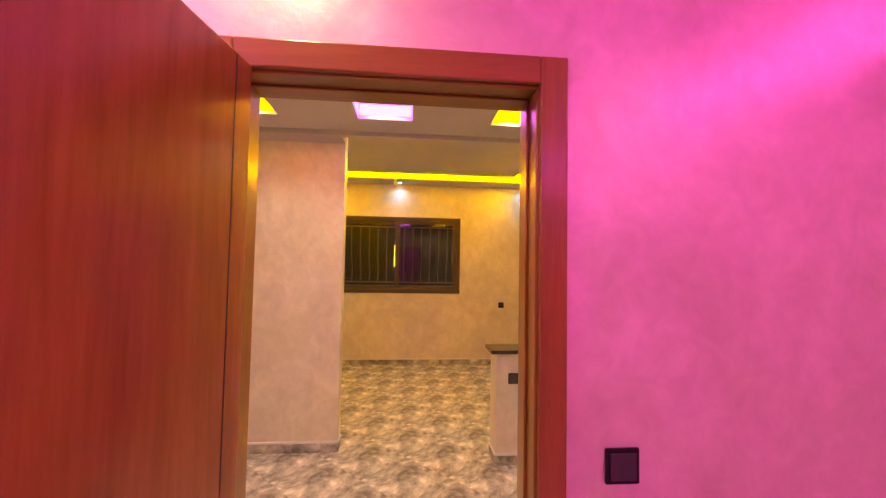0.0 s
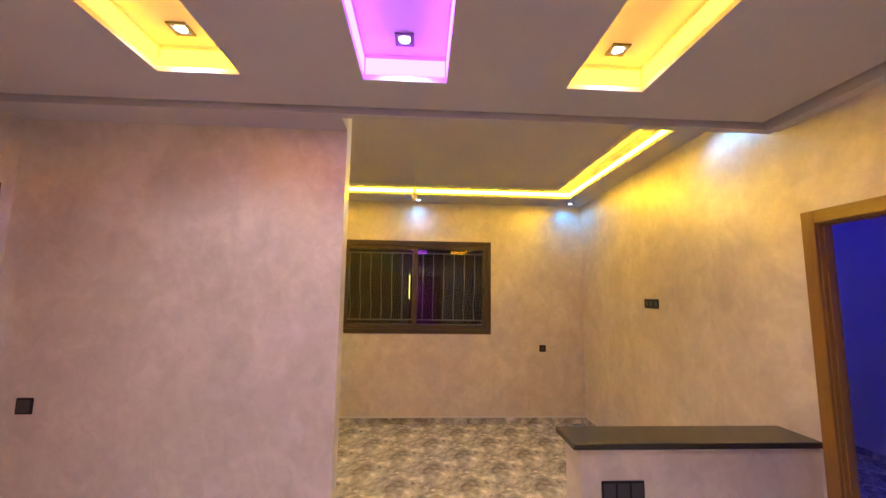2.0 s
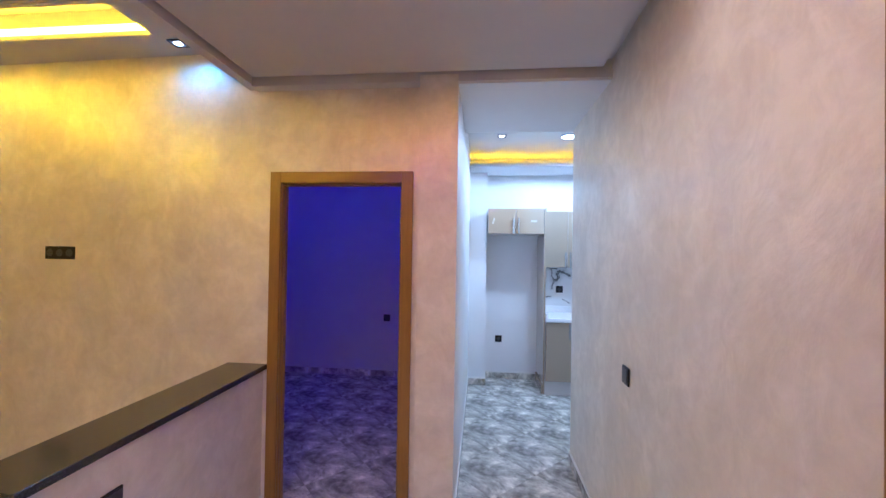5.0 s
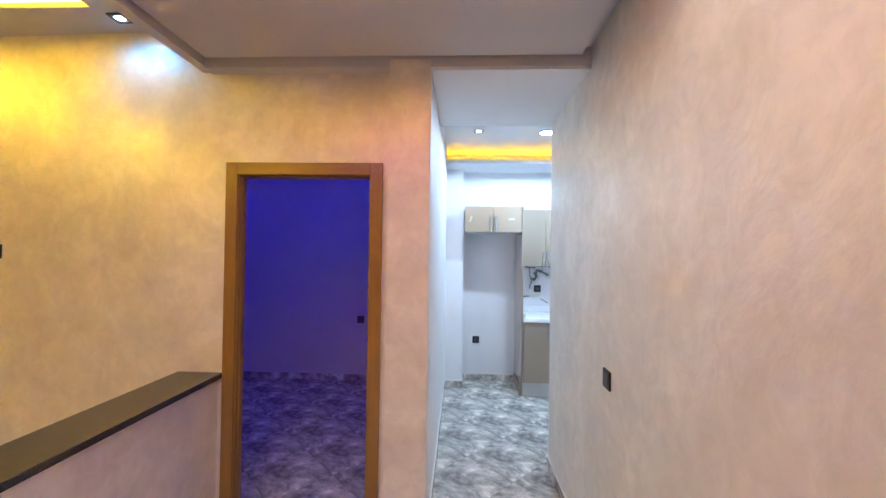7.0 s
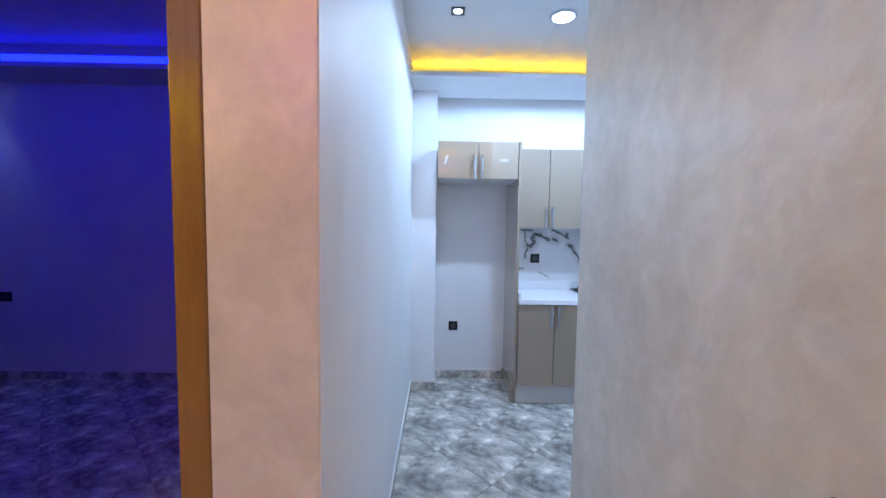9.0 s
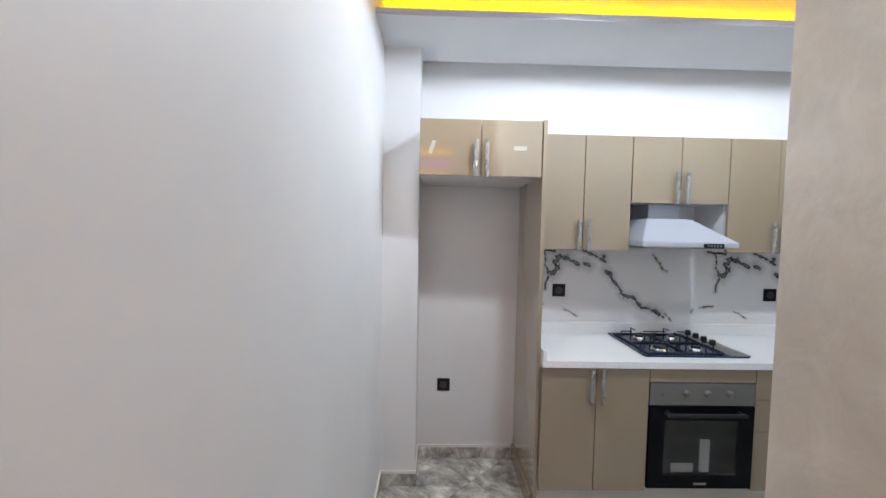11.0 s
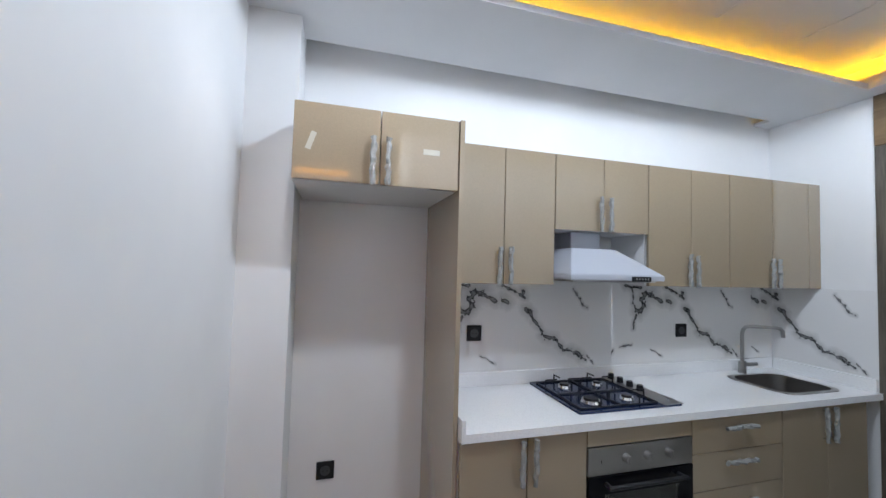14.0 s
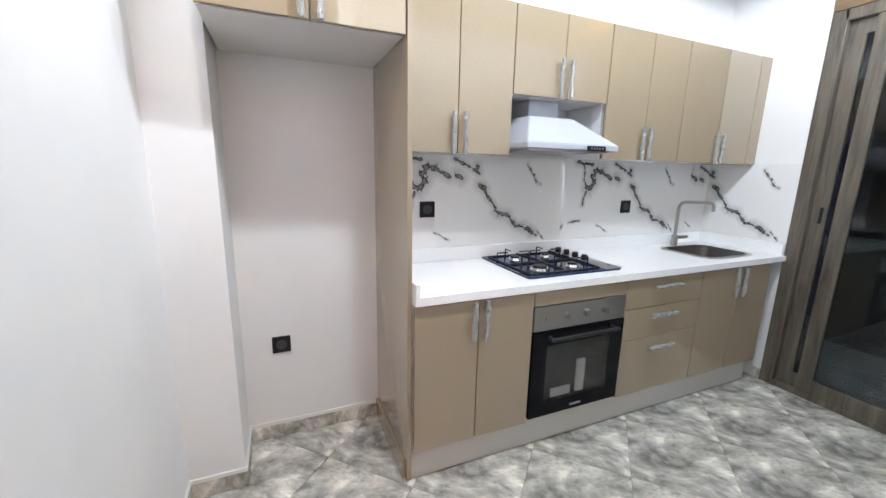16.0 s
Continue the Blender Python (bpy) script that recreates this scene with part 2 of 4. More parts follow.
def make_glass(name, color, rough=0.0):
    m, t, b = material(name, color, rough)
    b.inputs["Transmission Weight"].default_value = 1.0
    b.inputs["IOR"].default_value = 1.45
    return m


QUARTZ, GRANITE, FLOORTILE, MARBLE = make_quartz(), make_granite(), make_floor_tile(), make_marble()
GLASS = make_glass("clear_glass", (0.97, 0.98, 0.98))
DARKGLASS = make_glass("tinted_glass", (0.36, 0.39, 0.40))
CONCRETE = paint("grey_balcony_render", (0.20, 0.20, 0.19), 0.8, 0.2)
WRAP = material("plastic_wrap", (0.62, 0.62, 0.60), 0.18, 0.0, Transmission_Weight=0.6)[0]
LED_YELLOW = glow("yellow_led", (1.0, 0.38, 0.0), 5.8)
LED_BEAM = glow("dim_yellow_led", (1.0, 0.47, 0.0), 6)
LED_LOUNGE = glow("lounge_yellow_led", (1.0, 0.52, 0.0), 36)
LED_PINK = glow("pink_room_led", (0.95, 0.09, 0.74), 24)
LED_MAGENTA = glow("magenta_led", (0.75, 0.10, 1.0), 4.2)
LED_BLUE = glow("blue_led", BLUE, 3.7)
LED_KITCHEN = glow("kitchen_yellow_led", (1.0, 0.48, 0.0), 31)
BULB = glow("spot_lens", (1.0, 0.95, 0.88), 12)
BULB_COOL = glow("cool_spot_lens", COOL, 7)


# ---- mesh helpers ----
def box(bm, x0, x1, y0, y1, z0, z1, bevel=0.0, segments=2):
    m = Matrix.Translation(((x0 + x1) / 2, (y0 + y1) / 2, (z0 + z1) / 2)) @ Matrix.Diagonal((abs(x1 - x0), abs(y1 - y0), abs(z1 - z0), 1))
    made = bmesh.ops.create_cube(bm, size=1, matrix=m)
    if bevel:
        edges = list({e for v in made["verts"] for e in v.link_edges})
        bmesh.ops.bevel(bm, geom=edges, offset=bevel, segments=segments, affect="EDGES", profile=0.5)
    return bm


def boxes(*rows):
    bm = bmesh.new()
    for r in rows:
        box(bm, *r)
    return bm


def rod(bm, a, b, r, r2=None, seg=16):
    a, b = Vector(a), Vector(b)
    d = b - a
    m = Matrix.Translation((a + b) / 2) @ d.to_track_quat("Z", "Y").to_matrix().to_4x4()
    bmesh.ops.create_cone(bm, cap_ends=True, segments=seg, radius1=r, radius2=r if r2 is None else r2, depth=d.length, matrix=m)
    return bm


def sweep(bm, points, r, seg=10, wobble=0.0):
    """A tube along points."""
    pts = [Vector(p) for p in points]
    rings, side = [], None
    for i, p in enumerate(pts):
        d = (pts[min(i + 1, len(pts) - 1)] - pts[max(i - 1, 0)]).normalized()
        if side is None:
            side = d.orthogonal().normalized()
        side = (side - d * side.dot(d)).normalized()
        up = d.cross(side)
        ring = []
        for k in range(seg):
            a = 2 * math.pi * k / seg
            rr = r * (1 + wobble * random.uniform(-1, 1))
            ring.append(bm.verts.new(p + rr * (math.cos(a) * side + math.sin(a) * up)))
        rings.append(ring)
    for a, b in zip(rings, rings[1:]):
        for k in range(seg):
            bm.faces.new((a[k], a[(k + 1) % seg], b[(k + 1) % seg], b[k]))
    bm.faces.new(rings[0][::-1])
    bm.faces.new(rings[-1])
    return bm


def prism(bm, outline, z0, z1):
    low = [bm.verts.new((x, y, z0)) for x, y in outline]
    high = [bm.verts.new((x, y, z1)) for x, y in outline]
    n = len(outline)
    for k in range(n):
        bm.faces.new((low[k], low[(k + 1) % n], high[(k + 1) % n], high[k]))
    bm.faces.new(low[::-1])
    bm.faces.new(high)
    return bm


def rounded(x0, x1, y0, y1, r, seg=6):
    out = []
    for cx, cy, a0 in ((x1 - r, y1 - r, 0), (x0 + r, y1 - r, 90), (x0 + r, y0 + r, 180), (x1 - r, y0 + r, 270)):
        for k in range(seg + 1):
            a = radians(a0 + 90 * k / seg)
            out.append((cx + r * math.cos(a), cy + r * math.sin(a)))
    return out


def solid(name, bm, mat, parent=None, smooth=False):
    at = Vector((0, 0, 0))
    p = parent
    while p:
        at += p.location
        p = p.parent
    if at.length:
        bmesh.ops.translate(bm, vec=-at, verts=bm.verts)
    bmesh.ops.recalc_face_normals(bm, faces=bm.faces)
    me = bpy.data.meshes.new(name)
    bm.to_mesh(me)
    bm.free()
    me.materials.append(mat)
    if smooth:
        me.polygons.foreach_set("use_smooth", [True] * len(me.polygons))
        me.set_sharp_from_angle(angle=radians(35))
    ob = new(name, me)
    ob.parent = parent
    return ob


def part(name, bm, mat, parent, label="", smooth=False):
    return tagged(solid(name, bm, mat, parent, smooth), label)


def thing(name, at, label, category, group=""):
    e = new(name)
    e.empty_display_size = 0.1
    e.location = at
    return tagged(e, label, category, group)


def setting(name, bm, mat, label, category):
    return tagged(solid(name, bm, mat), label, category, "", "structure")


def setting_root(name, at, label, category):
    return tagged(thing(name, at, label, category), kind="structure")


# ---- structure ----
TOP = 3.12
HALL = 2.63
SOUTH, NORTH, EAST, WEST = 1.25, 3.60, 2.10, -2.29
BACK = 6.41
KX, KN, KS, KW = 4.87, 2.125, -1.29, 2.90

# wall between pink room and hall, with the entrance opening
def south(x):
    """The hall face of the entrance wall, which is a little out of square."""
    return 1.334 - 0.0285 * min(x, 1.95)


bm = bmesh.new()
for x0, x1, z0 in ((-2.41, -0.305, 0), (0.481, KW, 0), (-0.305, 0.481, 2.055)):
    mid = [(1.95, south(1.95))] if x1 > 1.95 else []
    prism(bm, [(x0, 1.18), (x1, 1.18), (x1, south(x1)), *mid, (x0, south(x0))], z0, TOP)
setting("wall_south", bm,
        STUCCO, "cream satin stucco wall with a door opening", "wall")
setting("wall_partition", boxes((WEST, -0.43, NORTH, NORTH + 0.13, 0, 2.84)), STUCCO, "cream pearly stucco partition wall between hall and lounge", "wall")
setting("wall_west", boxes((WEST - 0.12, WEST, SOUTH, 2.66, 0, TOP), (WEST - 0.12, WEST, 3.48, BACK, 0, TOP), (WEST - 0.12, WEST, 2.66, 3.48, 2.14, TOP),
                           (WEST - 0.14, WEST - 0.12, 2.6, 3.54, 0, 2.2)), STUCCO, "cream stucco wall with a panelled door", "wall")
bm = boxes((EAST, EAST + 0.07, 2.245, 2.45, 0, TOP), (EAST, EAST + 0.07, 3.225, 3.42, 0, TOP), (EAST, EAST + 0.07, 2.45, 3.225, 2.035, TOP))
prism(bm, [(EAST, 3.42), (EAST + 0.10, 3.42), (EAST + 0.185, BACK), (EAST + 0.085, BACK)], 0, TOP)
setting("wall_east", bm, STUCCO, "cream stucco wall lit yellow, with a door opening", "wall")
setting("wall_north", boxes((WEST - 0.12, -1.045, BACK, BACK + 0.15, 0, TOP), (0.948, 4.9, BACK, BACK + 0.15, 0, TOP),
                            (-1.045, 0.948, BACK, BACK + 0.15, 0, 1.115), (-1.045, 0.948, BACK, BACK + 0.15, 2.325, TOP)),
        STUCCO, "cream stucco wall with a wide window opening", "wall")
setting("pillar", boxes((2.02, EAST, 2.128, 2.35, 0, 2.63)), STUCCO, "cream stucco pilaster beside a door opening", "pillar")
setting("wall_corridor", boxes((2.024, KX + 0.12, KN, 2.245, 0, TOP)), WHITE, "plain white painted passage and kitchen wall", "wall")
setting("wall_kitchen_back", boxes((KX, KX + 0.12, KS - 0.12, KN, 0, TOP)), WHITE, "plain white painted kitchen wall", "wall")
setting("column", boxes((4.58, KX, 1.915, KN, 0, 2.70)), WHITE, "white painted corner column in the kitchen", "column")
setting("wall_kitchen_south", boxes((4.30, KX, KS - 0.12, KS, 0, TOP), (KW, 4.30, KS - 0.12, KS, 2.68, TOP)), WHITE, "white painted wall round a sliding door", "wall")
setting("wall_kitchen_west", boxes((KW - 0.06, KW, KS - 0.12, 1.18, 0, TOP)), WHITE, "plain white painted kitchen wall", "wall")
setting("wall_blue_room_east", boxes((4.73, 4.85, 2.245, BACK, 0, TOP)), WHITE, "white painted bedroom wall under blue light", "wall")
setting("wall_bedroom_west", boxes((EAST + 0.19, EAST + 0.21, 3.42, BACK, 0, TOP)), WHITE, "white painted bedroom wall under blue light", "wall")
# pink room
setting("wall_pink_east", boxes((2.70, 2.80, -3.0, 1.18, 0, TOP)), STUCCO, "cream stucco wall", "wall")
setting("wall_pink_west", boxes((-1.9, -1.8, -3.0, 1.18, 0, TOP)), STUCCO, "cream stucco wall", "wall")
setting("wall_pink_south", boxes((-1.9, 2.9, -3.1, -3.0, 0, TOP)), STUCCO, "cream stucco wall", "wall")

setting("floor", boxes((-2.6, 5.1, -3.2, 6.6, -0.15, -0.010)), GROUT, "pale grout bed under grey marbled floor tiles", "floor")


# ---- ceilings ----
def slab(rects, holes, z0, z1):
    """A level sheet over rects with rectangular holes cut out."""
    bm = bmesh.new()
    for x0, x1, y0, y1 in rects:
        inner = [h for h in holes if h[0] >= x0 and h[1] <= x1 and h[2] >= y0 and h[3] <= y1]
        xs = sorted({x0, x1, *[h[0] for h in inner], *[h[1] for h in inner]})
        ys = sorted({y0, y1, *[h[2] for h in inner], *[h[3] for h in inner]})
        for a, b in zip(xs, xs[1:]):
            for c, d in zip(ys, ys[1:]):
                mx, my = (a + b) / 2, (c + d) / 2
                if not any(h[0] < mx < h[1] and h[2] < my < h[3] for h in inner):
                    box(bm, a, b, c, d, z0, z1)
    return bm


COFFERS = [(-1.202, -0.826, 1.60, 3.075), (-0.257, 0.140, 1.60, 3.075), (0.727, 1.110, 1.60, 3.078)]
bm = slab([(WEST + 0.06, 1.985, 1.50, 3.35)], COFFERS, HALL, HALL + 0.02)
prism(bm, [(WEST + 0.06, south(WEST) + 0.06), (1.985, south(1.985) + 0.06), (1.985, 1.50), (WEST + 0.06, 1.50)], HALL, HALL + 0.02)
box(bm, WEST, COFFERS[0][0] - 0.03, SOUTH, 3.38, HALL + 0.06, HALL + 0.08)
box(bm, COFFERS[2][1] + 0.03, EAST, SOUTH, 3.38, HALL + 0.06, HALL + 0.08)
box(bm, COFFERS[0][0] - 0.03, COFFERS[2][1] + 0.03, 3.15, 3.38, HALL + 0.06, HALL + 0.08)
box(bm, COFFERS[0][0] - 0.03, COFFERS[2][1] + 0.03, SOUTH, 1.59, HALL + 0.06, HALL + 0.08)
for x0, x1, y0, y1 in COFFERS:
    box(bm, x0 - 0.02, x0, y0 - 0.02, y1 + 0.02, HALL + 0.02, HALL + 0.13)
    box(bm, x1, x1 + 0.02, y0 - 0.02, y1 + 0.02, HALL + 0.02, HALL + 0.13)
    box(bm, x0, x1, y0 - 0.02, y0, HALL + 0.02, HALL + 0.13)
    box(bm, x0, x1, y1, y1 + 0.02, HALL + 0.02, HALL + 0.13)
    box(bm, x0 - 0.02, x1 + 0.02, y0 - 0.02, y1 + 0.02, HALL + 0.13, HALL + 0.15)
setting("ceiling_hall", bm, CEIL, "white plasterboard ceiling with three long light coffers", "ceiling")
bm = boxes((2.022, EAST, SOUTH, 3.38, 2.592, HALL + 0.058), (WEST, -0.43, 3.38, NORTH + 0.002, 2.602, HALL + 0.058))
setting("trim_hall", bm, CEIL, "white plaster drop band along the ceiling edge", "trim")
setting("beam", boxes((-0.43, EAST, 3.38, 3.436, 2.602, 2.862), (WEST, EAST + 0.02, 3.40, 3.436, 2.862, TOP)), CEIL, "thin white plaster drop beam between hall and lounge", "beam")
# lounge tray
SAL = 2.845
LX0, LX1, LY0, LY1 = -1.88, 1.88, 3.90, 6.0
bm = slab([(WEST, EAST + 0.10, 3.436, BACK)], [(LX0, LX1, LY0, LY1)], SAL, SAL + 0.02)
for r in ((LX0 - 0.02, LX0, LY0 - 0.02, LY1 + 0.02), (LX1, LX1 + 0.02, LY0 - 0.02, LY1 + 0.02), (LX0, LX1, LY0 - 0.02, LY0), (LX0, LX1, LY1, LY1 + 0.02)):
    box(bm, *r, SAL + 0.02, SAL + 0.16)
box(bm, LX0 - 0.02, LX1 + 0.02, LY0 - 0.02, LY1 + 0.02, SAL + 0.16, SAL + 0.18)
box(bm, LX0 + 0.24, LX1 - 0.24, LY0 + 0.07, LY1 - 0.24, SAL + 0.055, SAL + 0.16)
for r in ((LX0 + 0.225, LX0 + 0.255, LY0 + 0.055, LY1 - 0.225), (LX1 - 0.255, LX1 - 0.225, LY0 + 0.055, LY1 - 0.225),
          (LX0 + 0.255, LX1 - 0.255, LY0 + 0.055, LY0 + 0.085), (LX0 + 0.255, LX1 - 0.255, LY1 - 0.255, LY1 - 0.225)):
    box(bm, *r, SAL + 0.04, SAL + 0.07)
setting("ceiling_lounge", bm, CEIL, "white plasterboard tray ceiling with a glowing yellow cove", "ceiling")
# passage head and kitchen
KC = 2.785
setting("ceiling_passage", boxes((2.028, 2.93, SOUTH - 0.02, KN, 2.575, 2.60), (2.91, 2.93, SOUTH, KN, 2.60, KC + 0.02)), WHITE, "low white plaster ceiling over the passage", "ceiling")
bm = slab([(2.93, KX, KS, KN)], [], KC, KC + 0.02)
KCX, KCY = 4.25, -1.14
box(bm, KCX, KX - 0.11, KCY, KN, 2.60, 2.62)
box(bm, KX - 0.13, KX, KCY, KN, 2.68, 2.70)
box(bm, KX - 0.13, KX - 0.11, KCY, KN, 2.62, 2.68)
box(bm, KW, KX, KS, KCY, 2.60, 2.62)
box(bm, KCX, KCX + 0.010, KCY, KN, 2.62, 2.632)
box(bm, KW, KCX + 0.010, KCY - 0.010, KCY, 2.62, 2.632)
box(bm, KCX + 0.42, KCX + 0.435, KCY, KN, 2.62, KC)
box(bm, KCX + 0.235, KCX + 0.267, KCY - 0.096, KN, 2.62, 2.70)
box(bm, KW, KCX + 0.235, KCY - 0.096, KCY - 0.064, 2.62, 2.70)
box(bm, KW, KCX + 0.435, KCY - 0.148, KCY - 0.135, 2.62, KC)
for k in range(6):
    y = 1.72 - 0.58 * k
    box(bm, 2.98, KCX, y - 0.006, y + 0.006, KC - 0.004, KC)
setting("ceiling_kitchen", bm, paint("kitchen_ceiling_panel", (0.66, 0.66, 0.67), 0.45), "white panelled kitchen ceiling with a yellow cove", "ceiling")
# bedroom
bm = slab([(EAST + 0.1, 4.73, 2.245, BACK)], [(2.55, 4.38, 2.60, 6.05)], 2.66, 2.68)
box(bm, 2.4, 4.5, 2.45, 6.2, 2.83, 2.85)
for r in ((4.38, 4.40, 2.58, 6.07), (2.53, 2.55, 2.58, 6.07), (2.55, 4.38, 2.58, 2.60), (2.55, 4.38, 6.05, 6.07)):
    box(bm, *r, 2.68, 2.83)
setting("ceiling_bedroom", bm, CEIL, "white tray ceiling lit by a blue cove", "ceiling")
# pink room
bm = slab([(-1.8, 2.8, -3.0, 1.18)], [(-1.2, 2.2, -2.4, 0.72)], 2.64, 2.66)
box(bm, -1.3, 2.3, -2.5, 0.82, 2.80, 2.82)
for r in ((-1.22, -1.2, -2.42, 0.74), (2.2, 2.22, -2.42, 0.74), (-1.2, 2.2, -2.42, -2.4), (-1.2, 2.2, 0.72, 0.74)):
    box(bm, *r, 2.66, 2.80)
setting("ceiling_pink_room", bm, CEIL, "white tray ceiling lit by a magenta cove", "ceiling")


# ---- light strips and spots ----
def strip_ring(name, x0, x1, y0, y1, z, h, mat, label, inset=0.004, near=None):
    """A led tape along the four sides of a recess."""
    root = thing(name, (x0, y0, z), label, "led strip")
    for k, r in enumerate(((x0 + 0.01, x1 - 0.01, y0 + 0.001, y0 + inset), (x0 + 0.001, x0 + inset, y0 + 0.01, y1 - 0.01),
                           (x1 - inset, x1 - 0.001, y0 + 0.01, y1 - 0.01), (x0 + 0.01, x1 - 0.01, y1 - inset, y1 - 0.001))):
        part("led_tape", boxes((*r, z, z + h)), near if near and k == 0 else mat, root)
    return root


# tape far taller than real, so the coffer sides themselves seem to glow
for k, c in enumerate(COFFERS):
    strip_ring("led_strip", *c, HALL + 0.028, 0.08, LED_MAGENTA if k == 1 else LED_YELLOW,
               "magenta led tape inside a ceiling coffer" if k == 1 else "yellow led tape inside a ceiling coffer")
strip_ring("led_strip", LX0, LX1, LY0, LY1, SAL + 0.03, 0.04, LED_LOUNGE, "yellow led tape round the lounge tray ceiling", near=LED_BEAM)
strip_ring("led_strip", 2.55, 4.38, 2.60, 6.05, 2.70, 0.05, LED_BLUE, "blue led tape round the bedroom tray ceiling")
strip_ring("led_strip", -1.2, 2.2, -2.4, 0.72, 2.68, 0.04, LED_PINK, "magenta led tape round a tray ceiling")
root = thing("led_strip", (KCX, KCY, 2.67), "yellow led tape lying in the kitchen cove", "led strip")
part("led_tape", boxes((KCX + 0.245, KCX + 0.257, KCY - 0.08, KN - 0.01, 2.7005, 2.7025)), LED_KITCHEN, root)
part("led_tape", boxes((KW + 0.01, KCX + 0.24, KCY - 0.086, KCY - 0.074, 2.7005, 2.7025)), LED_KITCHEN, root)


def spot_lamp(x, y, z, watts, color, angle=70, blend=0.6, size=0.03, aim=(0, 0, -1)):
    d = bpy.data.lights.new("spot_light", "SPOT")
    d.energy, d.color, d.spot_size, d.spot_blend, d.shadow_soft_size = watts, color, radians(angle), blend, size
    o = new("spot_light", d)
    o.matrix_world = look((x, y, z - 0.035), (x + aim[0], y + aim[1], z - 0.035 + aim[2]))
    return o


def square_spot(at, lens, label, group):
    """Recessed square downlight: dark frame, reflector cup and glowing lens."""
    x, y, z = at
    root = thing("spotlight", at, label, "spotlight", group)
    s = 0.042
    part("bezel", boxes((x - s, x + s, y - s, y - 0.028, z - 0.008, z), (x - s, x + s, y + 0.028, y + s, z - 0.008, z),
                        (x - s, x - 0.028, y - 0.028, y + 0.028, z - 0.008, z), (x + 0.028, x + s, y - 0.028, y + 0.028, z - 0.008, z)), DARKGREY, root, "dark square bezel")
    part("lens", rod(bmesh.new(), (x, y, z - 0.006), (x, y, z - 0.001), 0.024, seg=20), lens, root, "glowing round lens")
    part("backing", boxes((x - 0.028, x + 0.028, y - 0.028, y + 0.028, z - 0.0009, z - 0.0002)), STEEL, root)
    return root


for x in (-1.03, -0.058, 0.925):
    for y in (2.95, 1.80):
        square_spot((x, y, HALL + 0.13), BULB, "small square recessed spotlight in a ceiling coffer", "hall spotlights")
        spot_lamp(x, y, HALL + 0.13, 11, WARM, 140, 0.9)
for x, y in ((-0.03, 6.25), (1.98, 6.24), (-0.03, 3.80), (1.97, 3.82), (-1.93, 6.2), (-1.93, 3.80)):
    square_spot((x, y, SAL), BULB_COOL, "small recessed spotlight in the lounge ceiling", "lounge spotlights")
    spot_lamp(x, y, SAL, 3.5, CYAN, 165, 1.0)
# the spots at y 0.2 and -0.7 are unseen, added to brighten the kitchen
for x, y, w in ((3.70, 1.79, 13), (3.73, 1.13, 27), (3.73, 0.2, 17), (3.73, -0.7, 15)):
    if y == 1.13:
        root = thing("downlight", (x, y, KC), "bright round white downlight in the kitchen ceiling", "downlight", "kitchen downlights")
        part("ring", rod(bmesh.new(), (x, y, KC - 0.012), (x, y, KC), 0.078, 0.085, 32), HOODWHITE, root, "white rim", smooth=True)
        part("lens", rod(bmesh.new(), (x, y, KC - 0.0135), (x, y, KC - 0.0122), 0.066, seg=32), BULB_COOL, root, "glowing round lens")
    else:
        square_spot((x, y, KC), BULB_COOL if w > 13 else BULB, "small square kitchen spotlight, one of three of which two are added unseen", "kitchen spotlights")
    if w == 13:
        # tilted into the fridge niche to brighten it
        spot_lamp(x, y, KC, 16, (1.0, 0.95, 0.90), 70, 0.8, aim=(0.50, -0.08, -1))
    else:
        spot_lamp(x + 0.03, y, KC - 0.13, w, COOL, 178, 0.15, 0.04)
# all out of view; the two farther from the door are added warm fill
for x, y in ((-0.25, 0.95), (1.3, -0.2), (0.0, -1.6)):
    z = 2.64 if y > 0.8 else 2.80
    square_spot((x, y, z), BULB, "small square spotlight in the entrance room, out of view", "entrance spotlights")
    spot_lamp(x, y, z, 13 if y > 0.8 else 7, (1.0, 0.60, 0.40), 140, 0.9)
spot_lamp(4.55, 5.95, 2.66, 3.5, (0.62, 0.62, 1.0), 90, 0.9)
square_spot((4.55, 5.95, 2.66), BULB, "small recessed spotlight in the bedroom ceiling", "bedroom spotlights")


